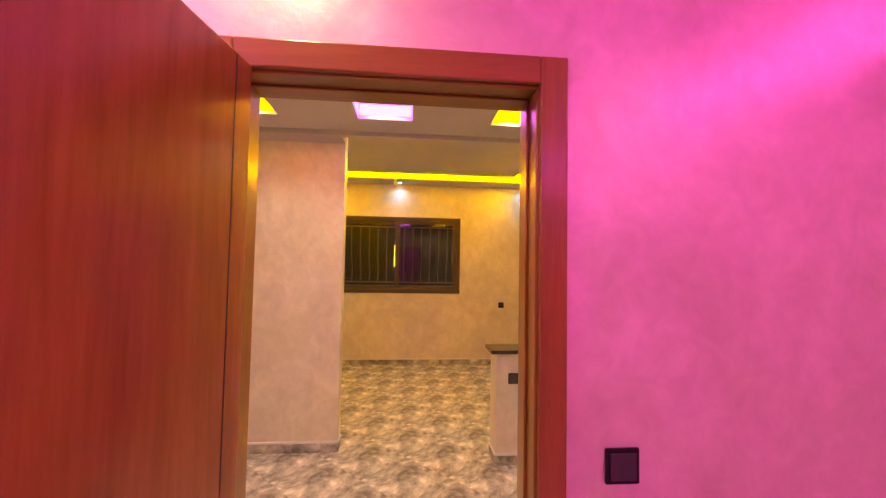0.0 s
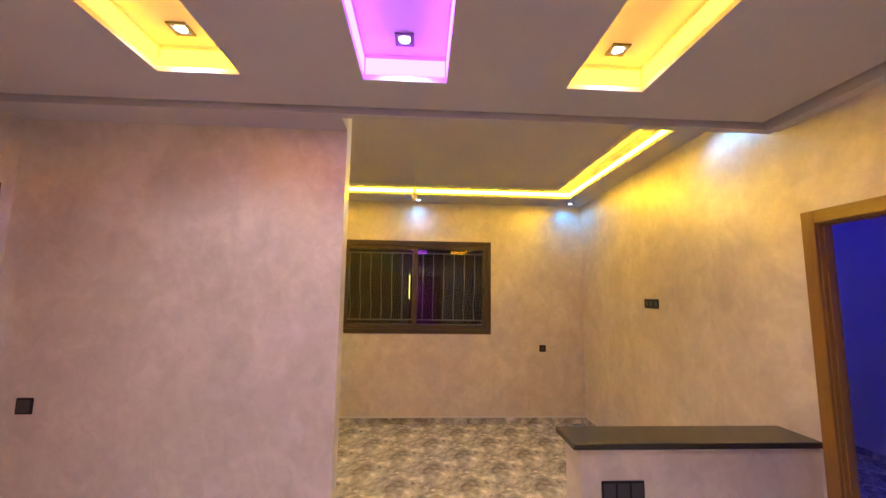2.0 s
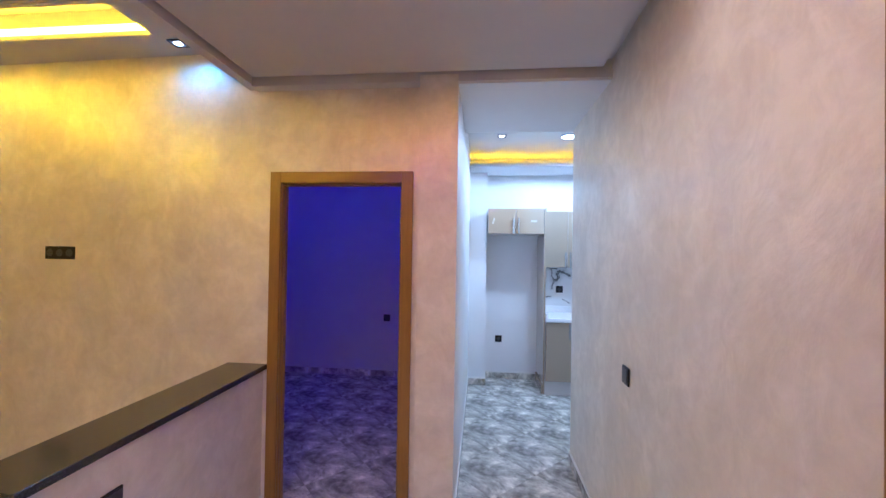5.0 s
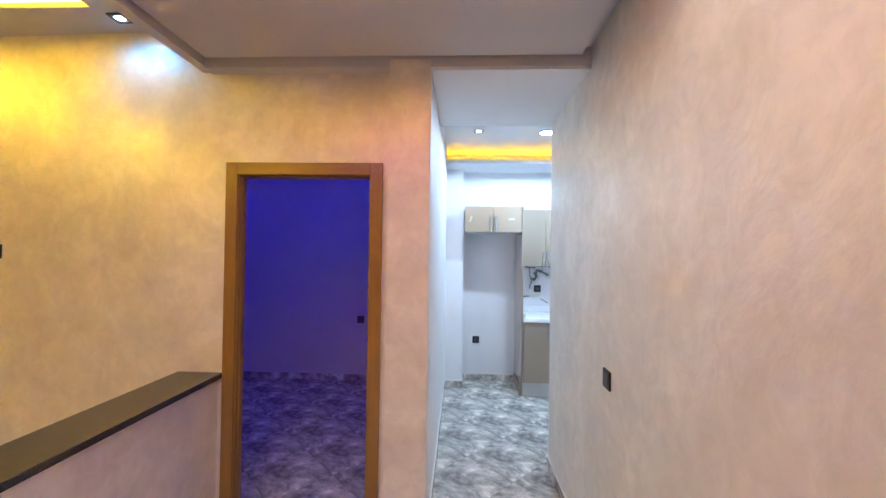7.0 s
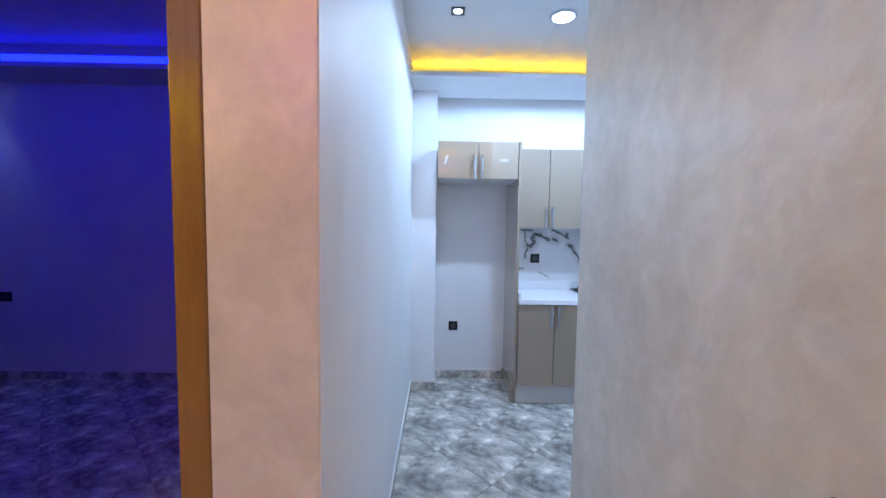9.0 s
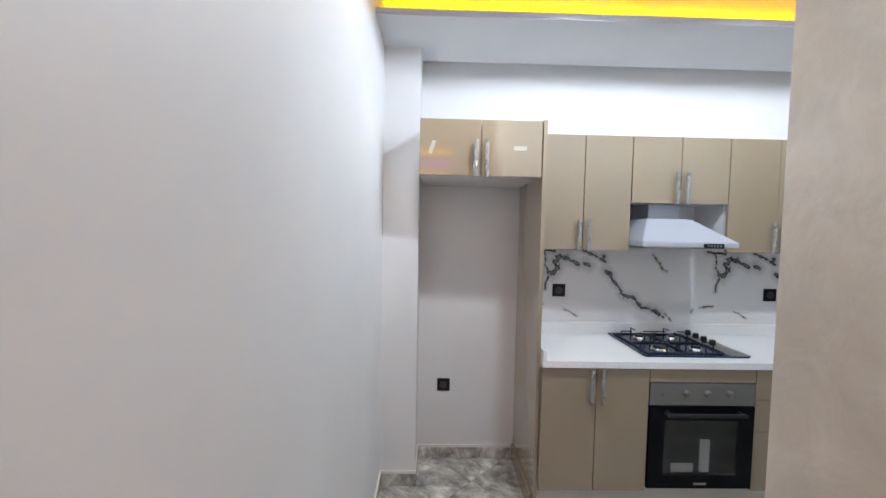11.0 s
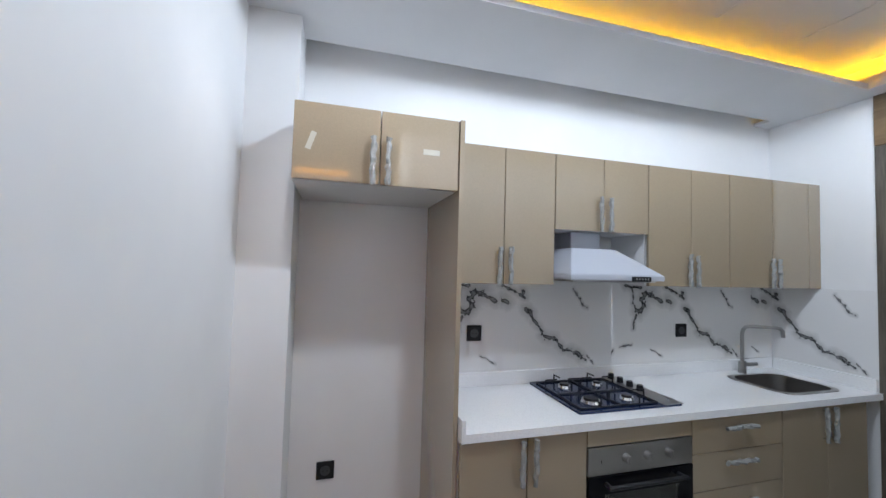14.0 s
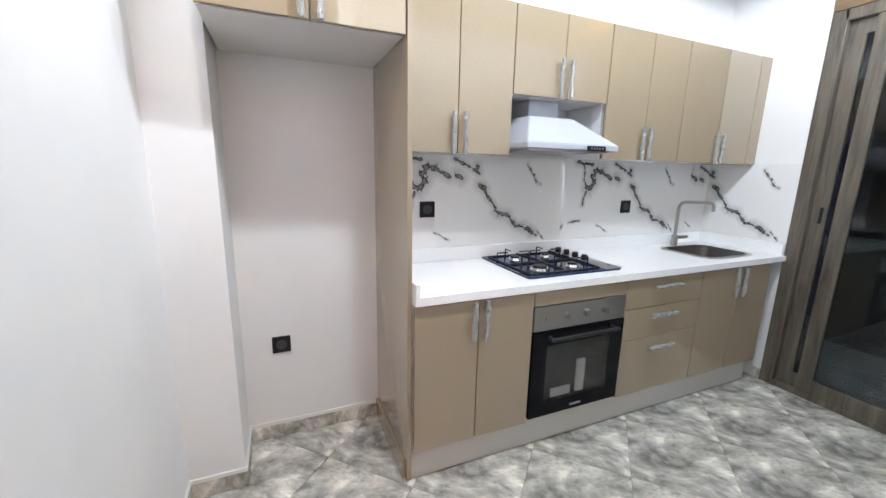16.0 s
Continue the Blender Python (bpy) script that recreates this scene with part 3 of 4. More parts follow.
# ---- doors ----
def door_frame(root, axis, plane0, plane1, a0, a1, top, out0, out1, lining=0.035, width=0.075):
    """Jambs and architraves round an opening a0..a1 in a wall between plane0 and plane1. axis: the wall runs along x or y."""
    def b(u0, u1, p0, p1, z0, z1, bevel=0.004):
        bm = bmesh.new()
        return box(bm, u0, u1, p0, p1, z0, z1, bevel) if axis == "x" else box(bm, p0, p1, u0, u1, z0, z1, bevel)
    rail = FRAME_X if axis == "x" else FRAME_Y
    part("jamb", b(a0 - lining, a0, plane0, plane1, 0, top), FRAME, root)
    part("jamb", b(a1, a1 + lining, plane0, plane1, 0, top), FRAME, root)
    part("head", b(a0 - lining, a1 + lining, plane0, plane1, top, top + lining), rail, root)
    mid = (plane0 + plane1) / 2
    part("door_stop", b(a0, a0 + 0.007, mid - 0.012, mid + 0.02, 0, top, 0.002), FRAME, root)
    part("door_stop", b(a1 - 0.007, a1, mid - 0.012, mid + 0.02, 0, top, 0.002), FRAME, root)
    part("door_stop", b(a0, a1, mid - 0.012, mid + 0.02, top - 0.007, top, 0.002), rail, root)
    for p0, p1 in ((plane0 - 0.016, plane0), (plane1, plane1 + 0.016)):
        if p0 < plane0 and not out0 or p1 > plane1 and not out1:
            continue
        part("architrave", b(a0 - width, a0 - 0.006, p0, p1, 0, top + width), FRAME, root)
        part("architrave", b(a1 + 0.006, a1 + width, p0, p1, 0, top + width), FRAME, root)
        part("architrave", b(a0 - 0.006, a1 + 0.006, p0, p1, top + 0.006, top + width), rail, root)


def lever(parent, plate, bar, mat=BLACK):
    """Back plate and lever handle."""
    h = part("door_handle", box(bmesh.new(), *plate, 0.003), mat, parent, "black lever handle on a long plate")
    part("lever", sweep(bmesh.new(), bar, 0.009), mat, h, smooth=True)
    return h


root = setting_root("door_1", (0.13, 1.18, 0), "open reddish varnished flush wooden door in a wide frame", "door")
door_frame(root, "x", 1.18, 1.325, -0.270, 0.446, 2.014, True, True, width=0.075)
# the leaf stands open into the pink room
bm = bmesh.new()
box(bm, 0.0, 0.72, -0.036, 0, 0.008, 2.017, 0.003)
m = Matrix.Translation((-0.228, 1.160, 0)) @ Matrix.Rotation(radians(-98), 4, "Z")
bmesh.ops.transform(bm, matrix=m, verts=bm.verts)
leaf = part("leaf", bm, LEAF, root, "flush reddish brown veneered leaf")
for z in (0.25, 1.05, 1.80):
    part("hinge", rod(bmesh.new(), (-0.250, 1.157, z - 0.045), (-0.250, 1.157, z + 0.045), 0.005, seg=10), BRONZE, leaf)
# a thin dark strip laid on the face stands in for a groove
bm = bmesh.new()
box(bm, 0.058, 0.061, 0.0, 0.0012, 0.01, 2.015)
bmesh.ops.transform(bm, matrix=m, verts=bm.verts)
part("groove_line", bm, BRONZE, leaf)

root = setting_root("door_2", (EAST, 2.83, 0), "oak door frame with the door swung open into a blue-lit bedroom", "door")
door_frame(root, "y", EAST, EAST + 0.07, 2.468, 3.210, 2.012, True, True)
bm = bmesh.new()
box(bm, 0.0, 0.72, 0, 0.036, 0.008, 2.005, 0.003)
m = Matrix.Translation((EAST + 0.090, 3.222, 0)) @ Matrix.Rotation(radians(50), 4, "Z")
bmesh.ops.transform(bm, matrix=m, verts=bm.verts)
leaf = part("leaf", bm, LEAF, root, "varnished wooden leaf standing open in the dark")
bm = box(bmesh.new(), 0.63, 0.67, -0.008, 0, 0.92, 1.12, 0.003)
bmesh.ops.transform(bm, matrix=m, verts=bm.verts)
h = part("door_handle", bm, BLACK, leaf, "black lever handle on a long plate")
part("lever", sweep(bmesh.new(), [m @ Vector(p) for p in ((0.65, -0.008, 1.05), (0.65, -0.05, 1.05), (0.54, -0.052, 1.05))], 0.009), BLACK, h, smooth=True)

# closed panelled pine door in the west wall
root = setting_root("door_3", (WEST, 3.07, 0), "closed panelled pine door with a black lever handle", "door")
door_frame(root, "y", WEST - 0.12, WEST, 2.70, 3.445, 2.125, False, True)
X0, X1 = WEST - 0.045, WEST - 0.006
leaf = part("leaf", boxes((X0, X1 - 0.014, 2.705, 3.44, 0.008, 2.12)), PINE, root)
for y0, y1 in ((2.705, 2.80), (3.33, 3.44)):
    part("stile", box(bmesh.new(), X1 - 0.014, X1, y0, y1, 0.008, 2.12, 0.004), PINE, leaf)
for z0, z1 in ((0.008, 0.20), (0.90, 1.00), (1.38, 1.48), (2.0, 2.12)):
    part("rail", box(bmesh.new(), X1 - 0.014, X1 + 0.004, 2.80, 3.33, z0, z1, 0.006), PINE_Y, leaf)
for z0, z1 in ((0.20, 0.90), (1.0, 1.38), (1.48, 2.0)):
    part("panel", box(bmesh.new(), X1 - 0.016, X1 - 0.004, 2.835, 3.295, z0 + 0.035, z1 - 0.035, 0.01), PINE_Y, leaf)
lever(leaf, (X1, X1 + 0.010, 3.365, 3.405, 0.96, 1.19), [(X1, 3.385, 1.11), (X1 + 0.05, 3.385, 1.11), (X1 + 0.052, 3.27, 1.11)])

# ---- lounge window with grille ----
root = setting_root("window_1", (-0.05, BACK, 1.115), "wide bronze aluminium sliding window, dark at night", "window")
WX0, WX1, WZ0, WZ1 = -1.045, 0.948, 1.115, 2.325
y0, y1 = BACK - 0.012, BACK + 0.07
for r in ((WX0, WX0 + 0.055, WZ0, WZ1), (WX1 - 0.055, WX1, WZ0, WZ1), (WX0 + 0.055, WX1 - 0.055, WZ0, WZ0 + 0.055), (WX0 + 0.055, WX1 - 0.055, WZ1 - 0.055, WZ1)):
    part("window_frame", box(bmesh.new(), r[0], r[1], y0, y1, r[2], r[3], 0.004), BRONZE, root)
for s0, s1, ys in ((WX0 + 0.057, -0.02, BACK + 0.028), (-0.085, WX1 - 0.057, BACK - 0.004)):
    sash = part("sash", boxes((s0, s0 + 0.06, ys, ys + 0.026, WZ0 + 0.057, WZ1 - 0.057), (s1 - 0.06, s1, ys, ys + 0.026, WZ0 + 0.057, WZ1 - 0.057),
                              (s0 + 0.06, s1 - 0.06, ys, ys + 0.026, WZ0 + 0.057, WZ0 + 0.11), (s0 + 0.06, s1 - 0.06, ys, ys + 0.026, WZ1 - 0.11, WZ1 - 0.057)), BRONZE, root)
    part("pane", boxes((s0 + 0.055, s1 - 0.055, ys + 0.010, ys + 0.016, WZ0 + 0.105, WZ1 - 0.105)), GLASS, sash)
part("latch", box(bmesh.new(), WX1 - 0.10, WX1 - 0.085, BACK - 0.012, BACK - 0.004, 1.62, 1.72, 0.003), BLACK, root)
grille = thing("window_grille", (-0.05, BACK + 0.2, 1.12), "wrought iron window grille with bellied bars and scrolls", "grille")
gy = BACK + 0.20
for z in (1.22, 1.28, 2.18):
    part("rail", boxes((WX0 + 0.02, WX1 - 0.02, gy - 0.008, gy + 0.008, z - 0.008, z + 0.008)), IRON, grille)
x = WX0 + 0.10
while x < WX1 - 0.05:
    pts = [(x, gy + 0.16 * math.exp(-((k / 14 - 0.18) / 0.2) ** 2), 2.18 - 0.90 * (1 - k / 14)) for k in range(15)]
    part("bar", sweep(bmesh.new(), pts, 0.007, 6), IRON, grille)
    for zc, r in ((1.25, 0.026), (1.52, 0.04)):
        pts = [(x + 0.07 + r * math.cos(a * 0.5), gy + (0.12 if zc > 1.4 else 0.0), zc + r * math.sin(a * 0.5)) for a in range(-1, 9)]
        part("scroll", sweep(bmesh.new(), pts, 0.004, 5), DARKIRON, grille)
    x += 0.142
for r in ((WX0 + 0.02, WX0 + 0.035), (WX1 - 0.035, WX1 - 0.02)):
    part("post", boxes((*r, gy - 0.008, gy + 0.008, 1.14, 2.26)), IRON, grille)
lit = glow("street_light", (1.0, 0.8, 0.05), 1.4)
far = thing("lit_doorway", (-0.35, 12.0, 0.0), "narrow strip of yellow light in the dark outside", "light")
part("glow_strip", boxes((-0.322, -0.300, 12.0, 12.02, 1.5, 2.15)), lit, far)
setting("backdrop", boxes((-9, 9, 14, 14.1, -1, 8)), NAVY, "dark night outside the window", "night")
setting("ground", boxes((-9, 9, 6.6, 14, -0.6, -0.5)), NAVY, "dark ground outside", "ground")

# ---- low wall with granite top ----
setting("low_wall", boxes((0.845, EAST, 3.315, 3.515, 0, 0.872)), STUCCO, "low cream plastered divider wall", "wall")
root = thing("granite_top", (1.45, 3.41, 0.872), "polished black granite slab capping a low wall", "worktop")
part("slab", box(bmesh.new(), 0.80, EAST - 0.003, 3.285, 3.545, 0.872, 0.902, 0.004), GRANITE, root)


# ---- switches and sockets ----
def plate(at, face, gangs, label, kind="switch", w=0.085, h=0.085):
    """A wall plate at its centre; face: the way it looks, as a turn about z (0 looks to -y)."""
    name = {"switch": "light_switch", "socket": "wall_socket"}[kind]
    root = thing(name, (0, 0, 0), label, kind)
    total = w if gangs == 1 else 0.072 * gangs
    part("cover", box(bmesh.new(), -total / 2, total / 2, -0.009, 0, -h / 2, h / 2, 0.003), BLACK, root)
    for k in range(gangs):
        c = (k - (gangs - 1) / 2) * 0.071
        s = 0.030 if gangs > 1 else 0.033
        if kind == "switch":
            part("rocker", box(bmesh.new(), c - s, c + s, -0.0125, -0.009, -0.033, 0.033, 0.002), DARKGREY, root)
        else:
            bm = rod(bmesh.new(), (c, -0.0115, 0), (c, -0.009, 0), 0.024, seg=24)
            part("outlet", bm, DARKGREY, root)
            for d in (-0.0095, 0.0095):
                part("pin_hole", rod(bmesh.new(), (c + d, -0.0120, 0), (c + d, -0.0115, 0), 0.0028, seg=8), BLACK, root)
    root.matrix_basis = pose(*at, 0, 0, face)
    return root


plate((0.664, 1.18, 1.091), 0, 1, "black square light switch on a pink-lit wall")
plate((1.755, south(1.755), 1.03), 178.4, 1, "black square light switch on a cream stucco wall")
plate((-2.07, NORTH, 0.998), 0, 1, "black square light switch beside a panelled door")
plate((1.053, 3.315, 0.676), 0, 3, "black triple switch plate on the low wall")
plate((1.629, BACK, 0.941), 0, 1, "black wall socket under the window", "socket")
tv = plate((2.138, 4.772, 1.565), -90, 3, "black triple outlet plate with loose white cable", "socket")
part("loose_cable", sweep(bmesh.new(), [(-0.07, -0.012, -0.01), (-0.09, -0.03, -0.03), (-0.12, -0.035, -0.045), (-0.10, -0.04, -0.06), (-0.07, -0.03, -0.045), (-0.15, -0.03, -0.055), (-0.17, -0.02, -0.03)], 0.005, 6), CABLE, tv, "loose white cable")
plate((4.73, 3.18, 0.755), -90, 1, "black light switch in the blue bedroom", "switch")
plate((4.73, 5.85, 0.76), -90, 3, "black triple outlet plate in the blue bedroom", "socket")
plate((KX, 1.742, 0.509), -90, 1, "black wall socket in the fridge niche", "socket")

# hanging bulb holder in the lounge
root = thing("pendant_bulb", (-0.05, 5.0, 2.90), "bare bulb holder hanging on a short wire", "lamp")
part("wire", sweep(bmesh.new(), [(-0.05, 5.0, 2.90), (-0.048, 5.0, 2.75), (-0.05, 5.0, 2.64)], 0.0013, 6), CABLE, root)
part("holder", rod(bmesh.new(), (-0.05, 5.0, 2.59), (-0.05, 5.0, 2.64), 0.016, 0.012), CABLE, root)
bm = bmesh.new()
bmesh.ops.create_uvsphere(bm, u_segments=16, v_segments=10, radius=0.028, matrix=Matrix.Translation((-0.05, 5.0, 2.56)) @ Matrix.Diagonal((1, 1, 1.35, 1)))
part("bulb", bm, material("frosted_bulb", (0.85, 0.83, 0.78), 0.3)[0], root, smooth=True)


# ---- kitchen ----
FX = 4.300      # fronts of the base units
UX = 4.568      # fronts of the wall units
CT = 0.878      # top of the worktop
PZ = 0.165      # underside of the base doors


def bar_handle(parent, a, b, out=(-0.024, 0, 0), wrap=True):
    """Chrome bar on two posts, still in its plastic film."""
    a, b, out = Vector(a), Vector(b), Vector(out)
    d = (b - a).normalized()
    h = part("handle", sweep(bmesh.new(), [a + out, b + out], 0.0055, 10), CHROME, parent, "chrome bar handle in plastic film", smooth=True)
    for e, s in ((a, 1), (b, -1)):
        part("post", rod(bmesh.new(), e + d * 0.014 * s, e + d * 0.014 * s + out, 0.0045, seg=8), CHROME, h)
    if wrap:
        n = 11
        pts = [a + (b - a) * (k / n * 1.06 - 0.03) + out + Vector((random.uniform(-1, 1), random.uniform(-1, 1), random.uniform(-1, 1))) * 0.0025 for k in range(n + 1)]
        part("plastic_wrap", sweep(bmesh.new(), pts, 0.0108, 8, 0.32), WRAP, h, "crinkled clear plastic film")


def door_panel(parent, x, y0, y1, z0, z1, name="door"):
    return part(name, box(bmesh.new(), x, x + 0.018, y1 + 0.0022, y0 - 0.0022, z0 + 0.0018, z1 - 0.0018, 0.0015), CABINET, parent)


def wall_unit(y0, y1, z0, z1, split, depth_x=UX, label="", handle=True):
    """Wall cupboard from y0 down to y1 with two doors; split: where they meet."""
    root = thing("wall_cabinet", (KX, (y0 + y1) / 2, z0), label, "cabinet", "kitchen wall cabinets")
    part("body", boxes((depth_x + 0.034, KX - 0.003, y1 + 0.001, y0 - 0.001, z0, z1)), CARCASS, root, "white carcass")
    edges = (y0, split, y1) if split else (y0, y1)
    for a, b in zip(edges, edges[1:]):
        d = door_panel(root, depth_x, a, b, z0 - 0.004, z1)
        if not (handle and split):
            continue
        y = b + 0.029 if b == split else a - 0.029
        bar_handle(d, (depth_x, y, z0), (depth_x, y, z0 + 0.172))
    return root


wall_unit(1.236, 0.664, 1.455, 2.126, 0.944, label="glossy taupe two-door wall cabinet")
wall_unit(0.662, 0.080, 1.738, 2.126, 0.370, label="short glossy taupe two-door cabinet above the hood")
wall_unit(0.078, -0.512, 1.455, 2.126, -0.222, label="glossy taupe two-door wall cabinet")
wall_unit(-0.514, -1.180, 1.455, 2.126, -0.862, label="glossy taupe two-door wall cabinet beside the end panel")
root = thing("end_panel", (KX, -1.235, 1.455), "narrow glossy taupe filler panel closing the cabinet row", "panel")
part("board", box(bmesh.new(), UX, KX - 0.003, KS + 0.002, -1.183, 1.452, 2.126, 0.0015), CABINET, root)

# fridge niche: top box and tall side panel
root = wall_unit(1.905, 1.262, 1.842, 2.132, 1.583, 4.335, "glossy taupe two-door cabinet over the empty fridge niche")
part("masking_tape", boxes((4.3340, 4.3346, 1.345, 1.412, 1.976, 1.998)), TAPE, root, "strip of masking tape")
bm = boxes((4.3340, 4.3346, 1.83, 1.85, 1.95, 2.02))
bmesh.ops.rotate(bm, cent=(4.334, 1.84, 1.985), matrix=Matrix.Rotation(radians(18), 3, "X"), verts=bm.verts)
part("masking_tape", bm, TAPE, root, "strip of masking tape")
root = thing("tall_panel", (4.6, 1.25, 0), "tall glossy taupe side panel of the fridge niche", "panel")
part("board", box(bmesh.new(), 4.327, KX - 0.003, 1.240, 1.260, 0.012, 2.134, 0.001), CABINET, root)
part("foot_strip", box(bmesh.new(), 4.36, KX - 0.003, 1.2605, 1.272, 0.0, 0.10, 0.001), CABINET, root)

# base units
def base_unit(y0, y1, label, name="base_cabinet", top=0.84):
    root = thing(name, (KX, (y0 + y1) / 2, 0), label, "cabinet", "kitchen base cabinets")
    x0, x1, a, b = FX + 0.034, KX - 0.003, y1 + 0.001, y0 - 0.001
    cells = [(x0, x1, a, b, PZ, top)]
    if top < 0.84:      # open above, for the bowl of the sink
        cells += [(x0, x1, a, a + 0.018, top, 0.84), (x0, x1, b - 0.018, b, top, 0.84), (x0, x0 + 0.018, a + 0.018, b - 0.018, top, 0.84)]
    part("body", boxes(*cells), CARCASS, root, "white carcass")
    return root


root = base_unit(1.238, 0.657, "glossy taupe two-door base cabinet")
d = door_panel(root, FX, 1.238, 0.944, PZ, 0.835)
bar_handle(d, (FX, 0.974, 0.655), (FX, 0.974, 0.828))
d = door_panel(root, FX, 0.944, 0.657, PZ, 0.835)
bar_handle(d, (FX, 0.914, 0.655), (FX, 0.914, 0.828))
root = base_unit(0.080, -0.512, "glossy taupe drawer unit with three drawers")
for z0, z1 in ((0.672, 0.835), (0.495, 0.672), (PZ, 0.495)):
    d = door_panel(root, FX, 0.080, -0.512, z0, z1, "drawer")
    zc = z1 - 0.048 if z1 > 0.5 else z1 - 0.06
    bar_handle(d, (FX, -0.115, zc), (FX, -0.30, zc))
root = base_unit(-0.514, -1.175, "glossy taupe sink base cabinet", top=0.69)
d = door_panel(root, FX, -0.514, -0.850, PZ, 0.835)
bar_handle(d, (FX, -0.815, 0.655), (FX, -0.815, 0.828))
d = door_panel(root, FX, -0.850, -1.175, PZ, 0.835)
bar_handle(d, (FX, -0.882, 0.655), (FX, -0.882, 0.828))
root = thing("plinth", (4.35, 0.0, 0), "pale satin plinth under the base cabinets", "plinth")
part("board", box(bmesh.new(), 4.345, 4.362, -1.175, 1.238, 0.001, PZ - 0.002, 0.001), PLINTH, root)

# oven in its housing
root = thing("oven", (4.30, 0.37, PZ), "built-in oven with steel control panel and black glass door", "oven")
OY0, OY1 = 0.655, 0.082
part("filler_panel", box(bmesh.new(), FX, FX + 0.018, OY1, OY0, 0.765, 0.835, 0.0015), CABINET, root, "taupe filler strip")
part("body", boxes((FX + 0.02, KX - 0.05, OY1 + 0.001, OY0 - 0.001, PZ + 0.02, 0.76)), DARKGREY, root)
cp = part("control_panel", box(bmesh.new(), FX - 0.004, FX + 0.02, OY1 + 0.002, OY0 - 0.002, 0.640, 0.760, 0.002), STEEL, root, "brushed steel control panel")
for y in (0.46, 0.345, 0.225):
    k = part("knob", rod(bmesh.new(), (FX - 0.004, y, 0.705), (FX - 0.030, y, 0.705), 0.020, 0.017, 24), STEEL, cp, "round steel knob", smooth=True)
    part("grip", box(bmesh.new(), FX - 0.034, FX - 0.029, y - 0.003, y + 0.003, 0.688, 0.722, 0.001), STEEL, k)
part("mark", boxes((FX - 0.0046, FX - 0.0040, 0.585, 0.588, 0.69, 0.705)), BLACK, cp)
bm = bmesh.new()
rings = []
for x in (FX - 0.008, FX + 0.018):
    for y0, y1, z0, z1 in ((OY1 + 0.002, OY0 - 0.002, 0.185, 0.636), (OY1 + 0.085, OY0 - 0.085, 0.262, 0.56)):
        rings.append([bm.verts.new((x, y, z)) for y, z in ((y0, z0), (y1, z0), (y1, z1), (y0, z1))])
for a, b in ((0, 1), (1, 3), (3, 2), (2, 0)):
    for k in range(4):
        bm.faces.new((rings[a][k], rings[a][(k + 1) % 4], rings[b][(k + 1) % 4], rings[b][k]))
d = part("oven_door", bm, BLACKGLASS, root, "black glass oven door")
part("window_pane", boxes((FX - 0.007, FX - 0.003, OY1 + 0.085, OY0 - 0.085, 0.262, 0.56)), make_glass("smoked_oven_glass", (0.7, 0.7, 0.7)), d, "smoked glass pane")
part("handle", sweep(bmesh.new(), [(FX - 0.008, OY0 - 0.09, 0.605), (FX - 0.042, OY0 - 0.088, 0.605), (FX - 0.046, OY0 - 0.075, 0.605), (FX - 0.046, OY1 + 0.075, 0.605), (FX - 0.042, OY1 + 0.088, 0.605), (FX - 0.008, OY1 + 0.09, 0.605)], 0.010, 10), BLACK, d, "black bar handle", smooth=True)
part("badge", boxes((FX - 0.0088, FX - 0.0080, 0.33, 0.40, 0.205, 0.217)), STEEL, d, "small pale badge")
cav = part("cavity", boxes((FX + 0.012, FX + 0.0195, OY1 + 0.07, OY0 - 0.07, 0.25, 0.57)), BLACK, root)
root = thing("paper_packet", (FX + 0.003, 0.36, 0.285), "white paper packet inside the oven window", "packet")
part("sleeve", box(bmesh.new(), FX - 0.001, FX + 0.010, 0.315, 0.365, 0.275, 0.45, 0.001), CARD, root)
part("booklet", box(bmesh.new(), FX + 0.001, FX + 0.010, 0.40, 0.52, 0.272, 0.318, 0.002), CARD, root)

# worktop with upstand and cut-out for the sink
SX0, SX1, SY0, SY1 = 4.385, 4.73, -1.11, -0.69
root = thing("worktop", (4.58, 0.0, 0.843), "white quartz worktop with a low upstand", "worktop")
bm = slab([(4.282, KX - 0.012, KS + 0.012, 1.238)], [(SX0, SX1, SY0, SY1)], 0.843, CT)
bmesh.ops.remove_doubles(bm, verts=bm.verts, dist=0.0001)
part("slab", bm, QUARTZ, root)
part("upstand", box(bmesh.new(), KX - 0.030, KX - 0.012, KS + 0.03, 1.238, CT, CT + 0.075, 0.002), QUARTZ, root)
part("upstand", box(bmesh.new(), 4.30, KX - 0.03, KS + 0.012, KS + 0.030, CT, CT + 0.075, 0.002), QUARTZ, root)
part("upstand", box(bmesh.new(), 4.282, 4.34, 1.220, 1.238, CT, CT + 0.055, 0.002), QUARTZ, root)

# sink
root = thing("sink", ((SX0 + SX1) / 2, (SY0 + SY1) / 2, CT), "round-cornered stainless steel inset sink", "sink")
bm = bmesh.new()
outer = rounded(SX0 - 0.022, SX1 + 0.022, SY0 - 0.022, SY1 + 0.022, 0.09)
rim = rounded(SX0 + 0.006, SX1 - 0.006, SY0 + 0.006, SY1 - 0.006, 0.08)
foot = rounded(SX0 + 0.03, SX1 - 0.03, SY0 + 0.03, SY1 - 0.03, 0.06)
loops = [[bm.verts.new((x, y, z)) for x, y in o] for o, z in ((outer, CT + 0.0008), (outer, CT + 0.003), (rim, CT + 0.004), (rim, CT - 0.01), (foot, CT - 0.16))]
for a, b in zip(loops, loops[1:]):
    for k in range(len(a)):
        bm.faces.new((a[k], a[(k + 1) % len(a)], b[(k + 1) % len(a)], b[k]))
bm.faces.new(loops[-1])
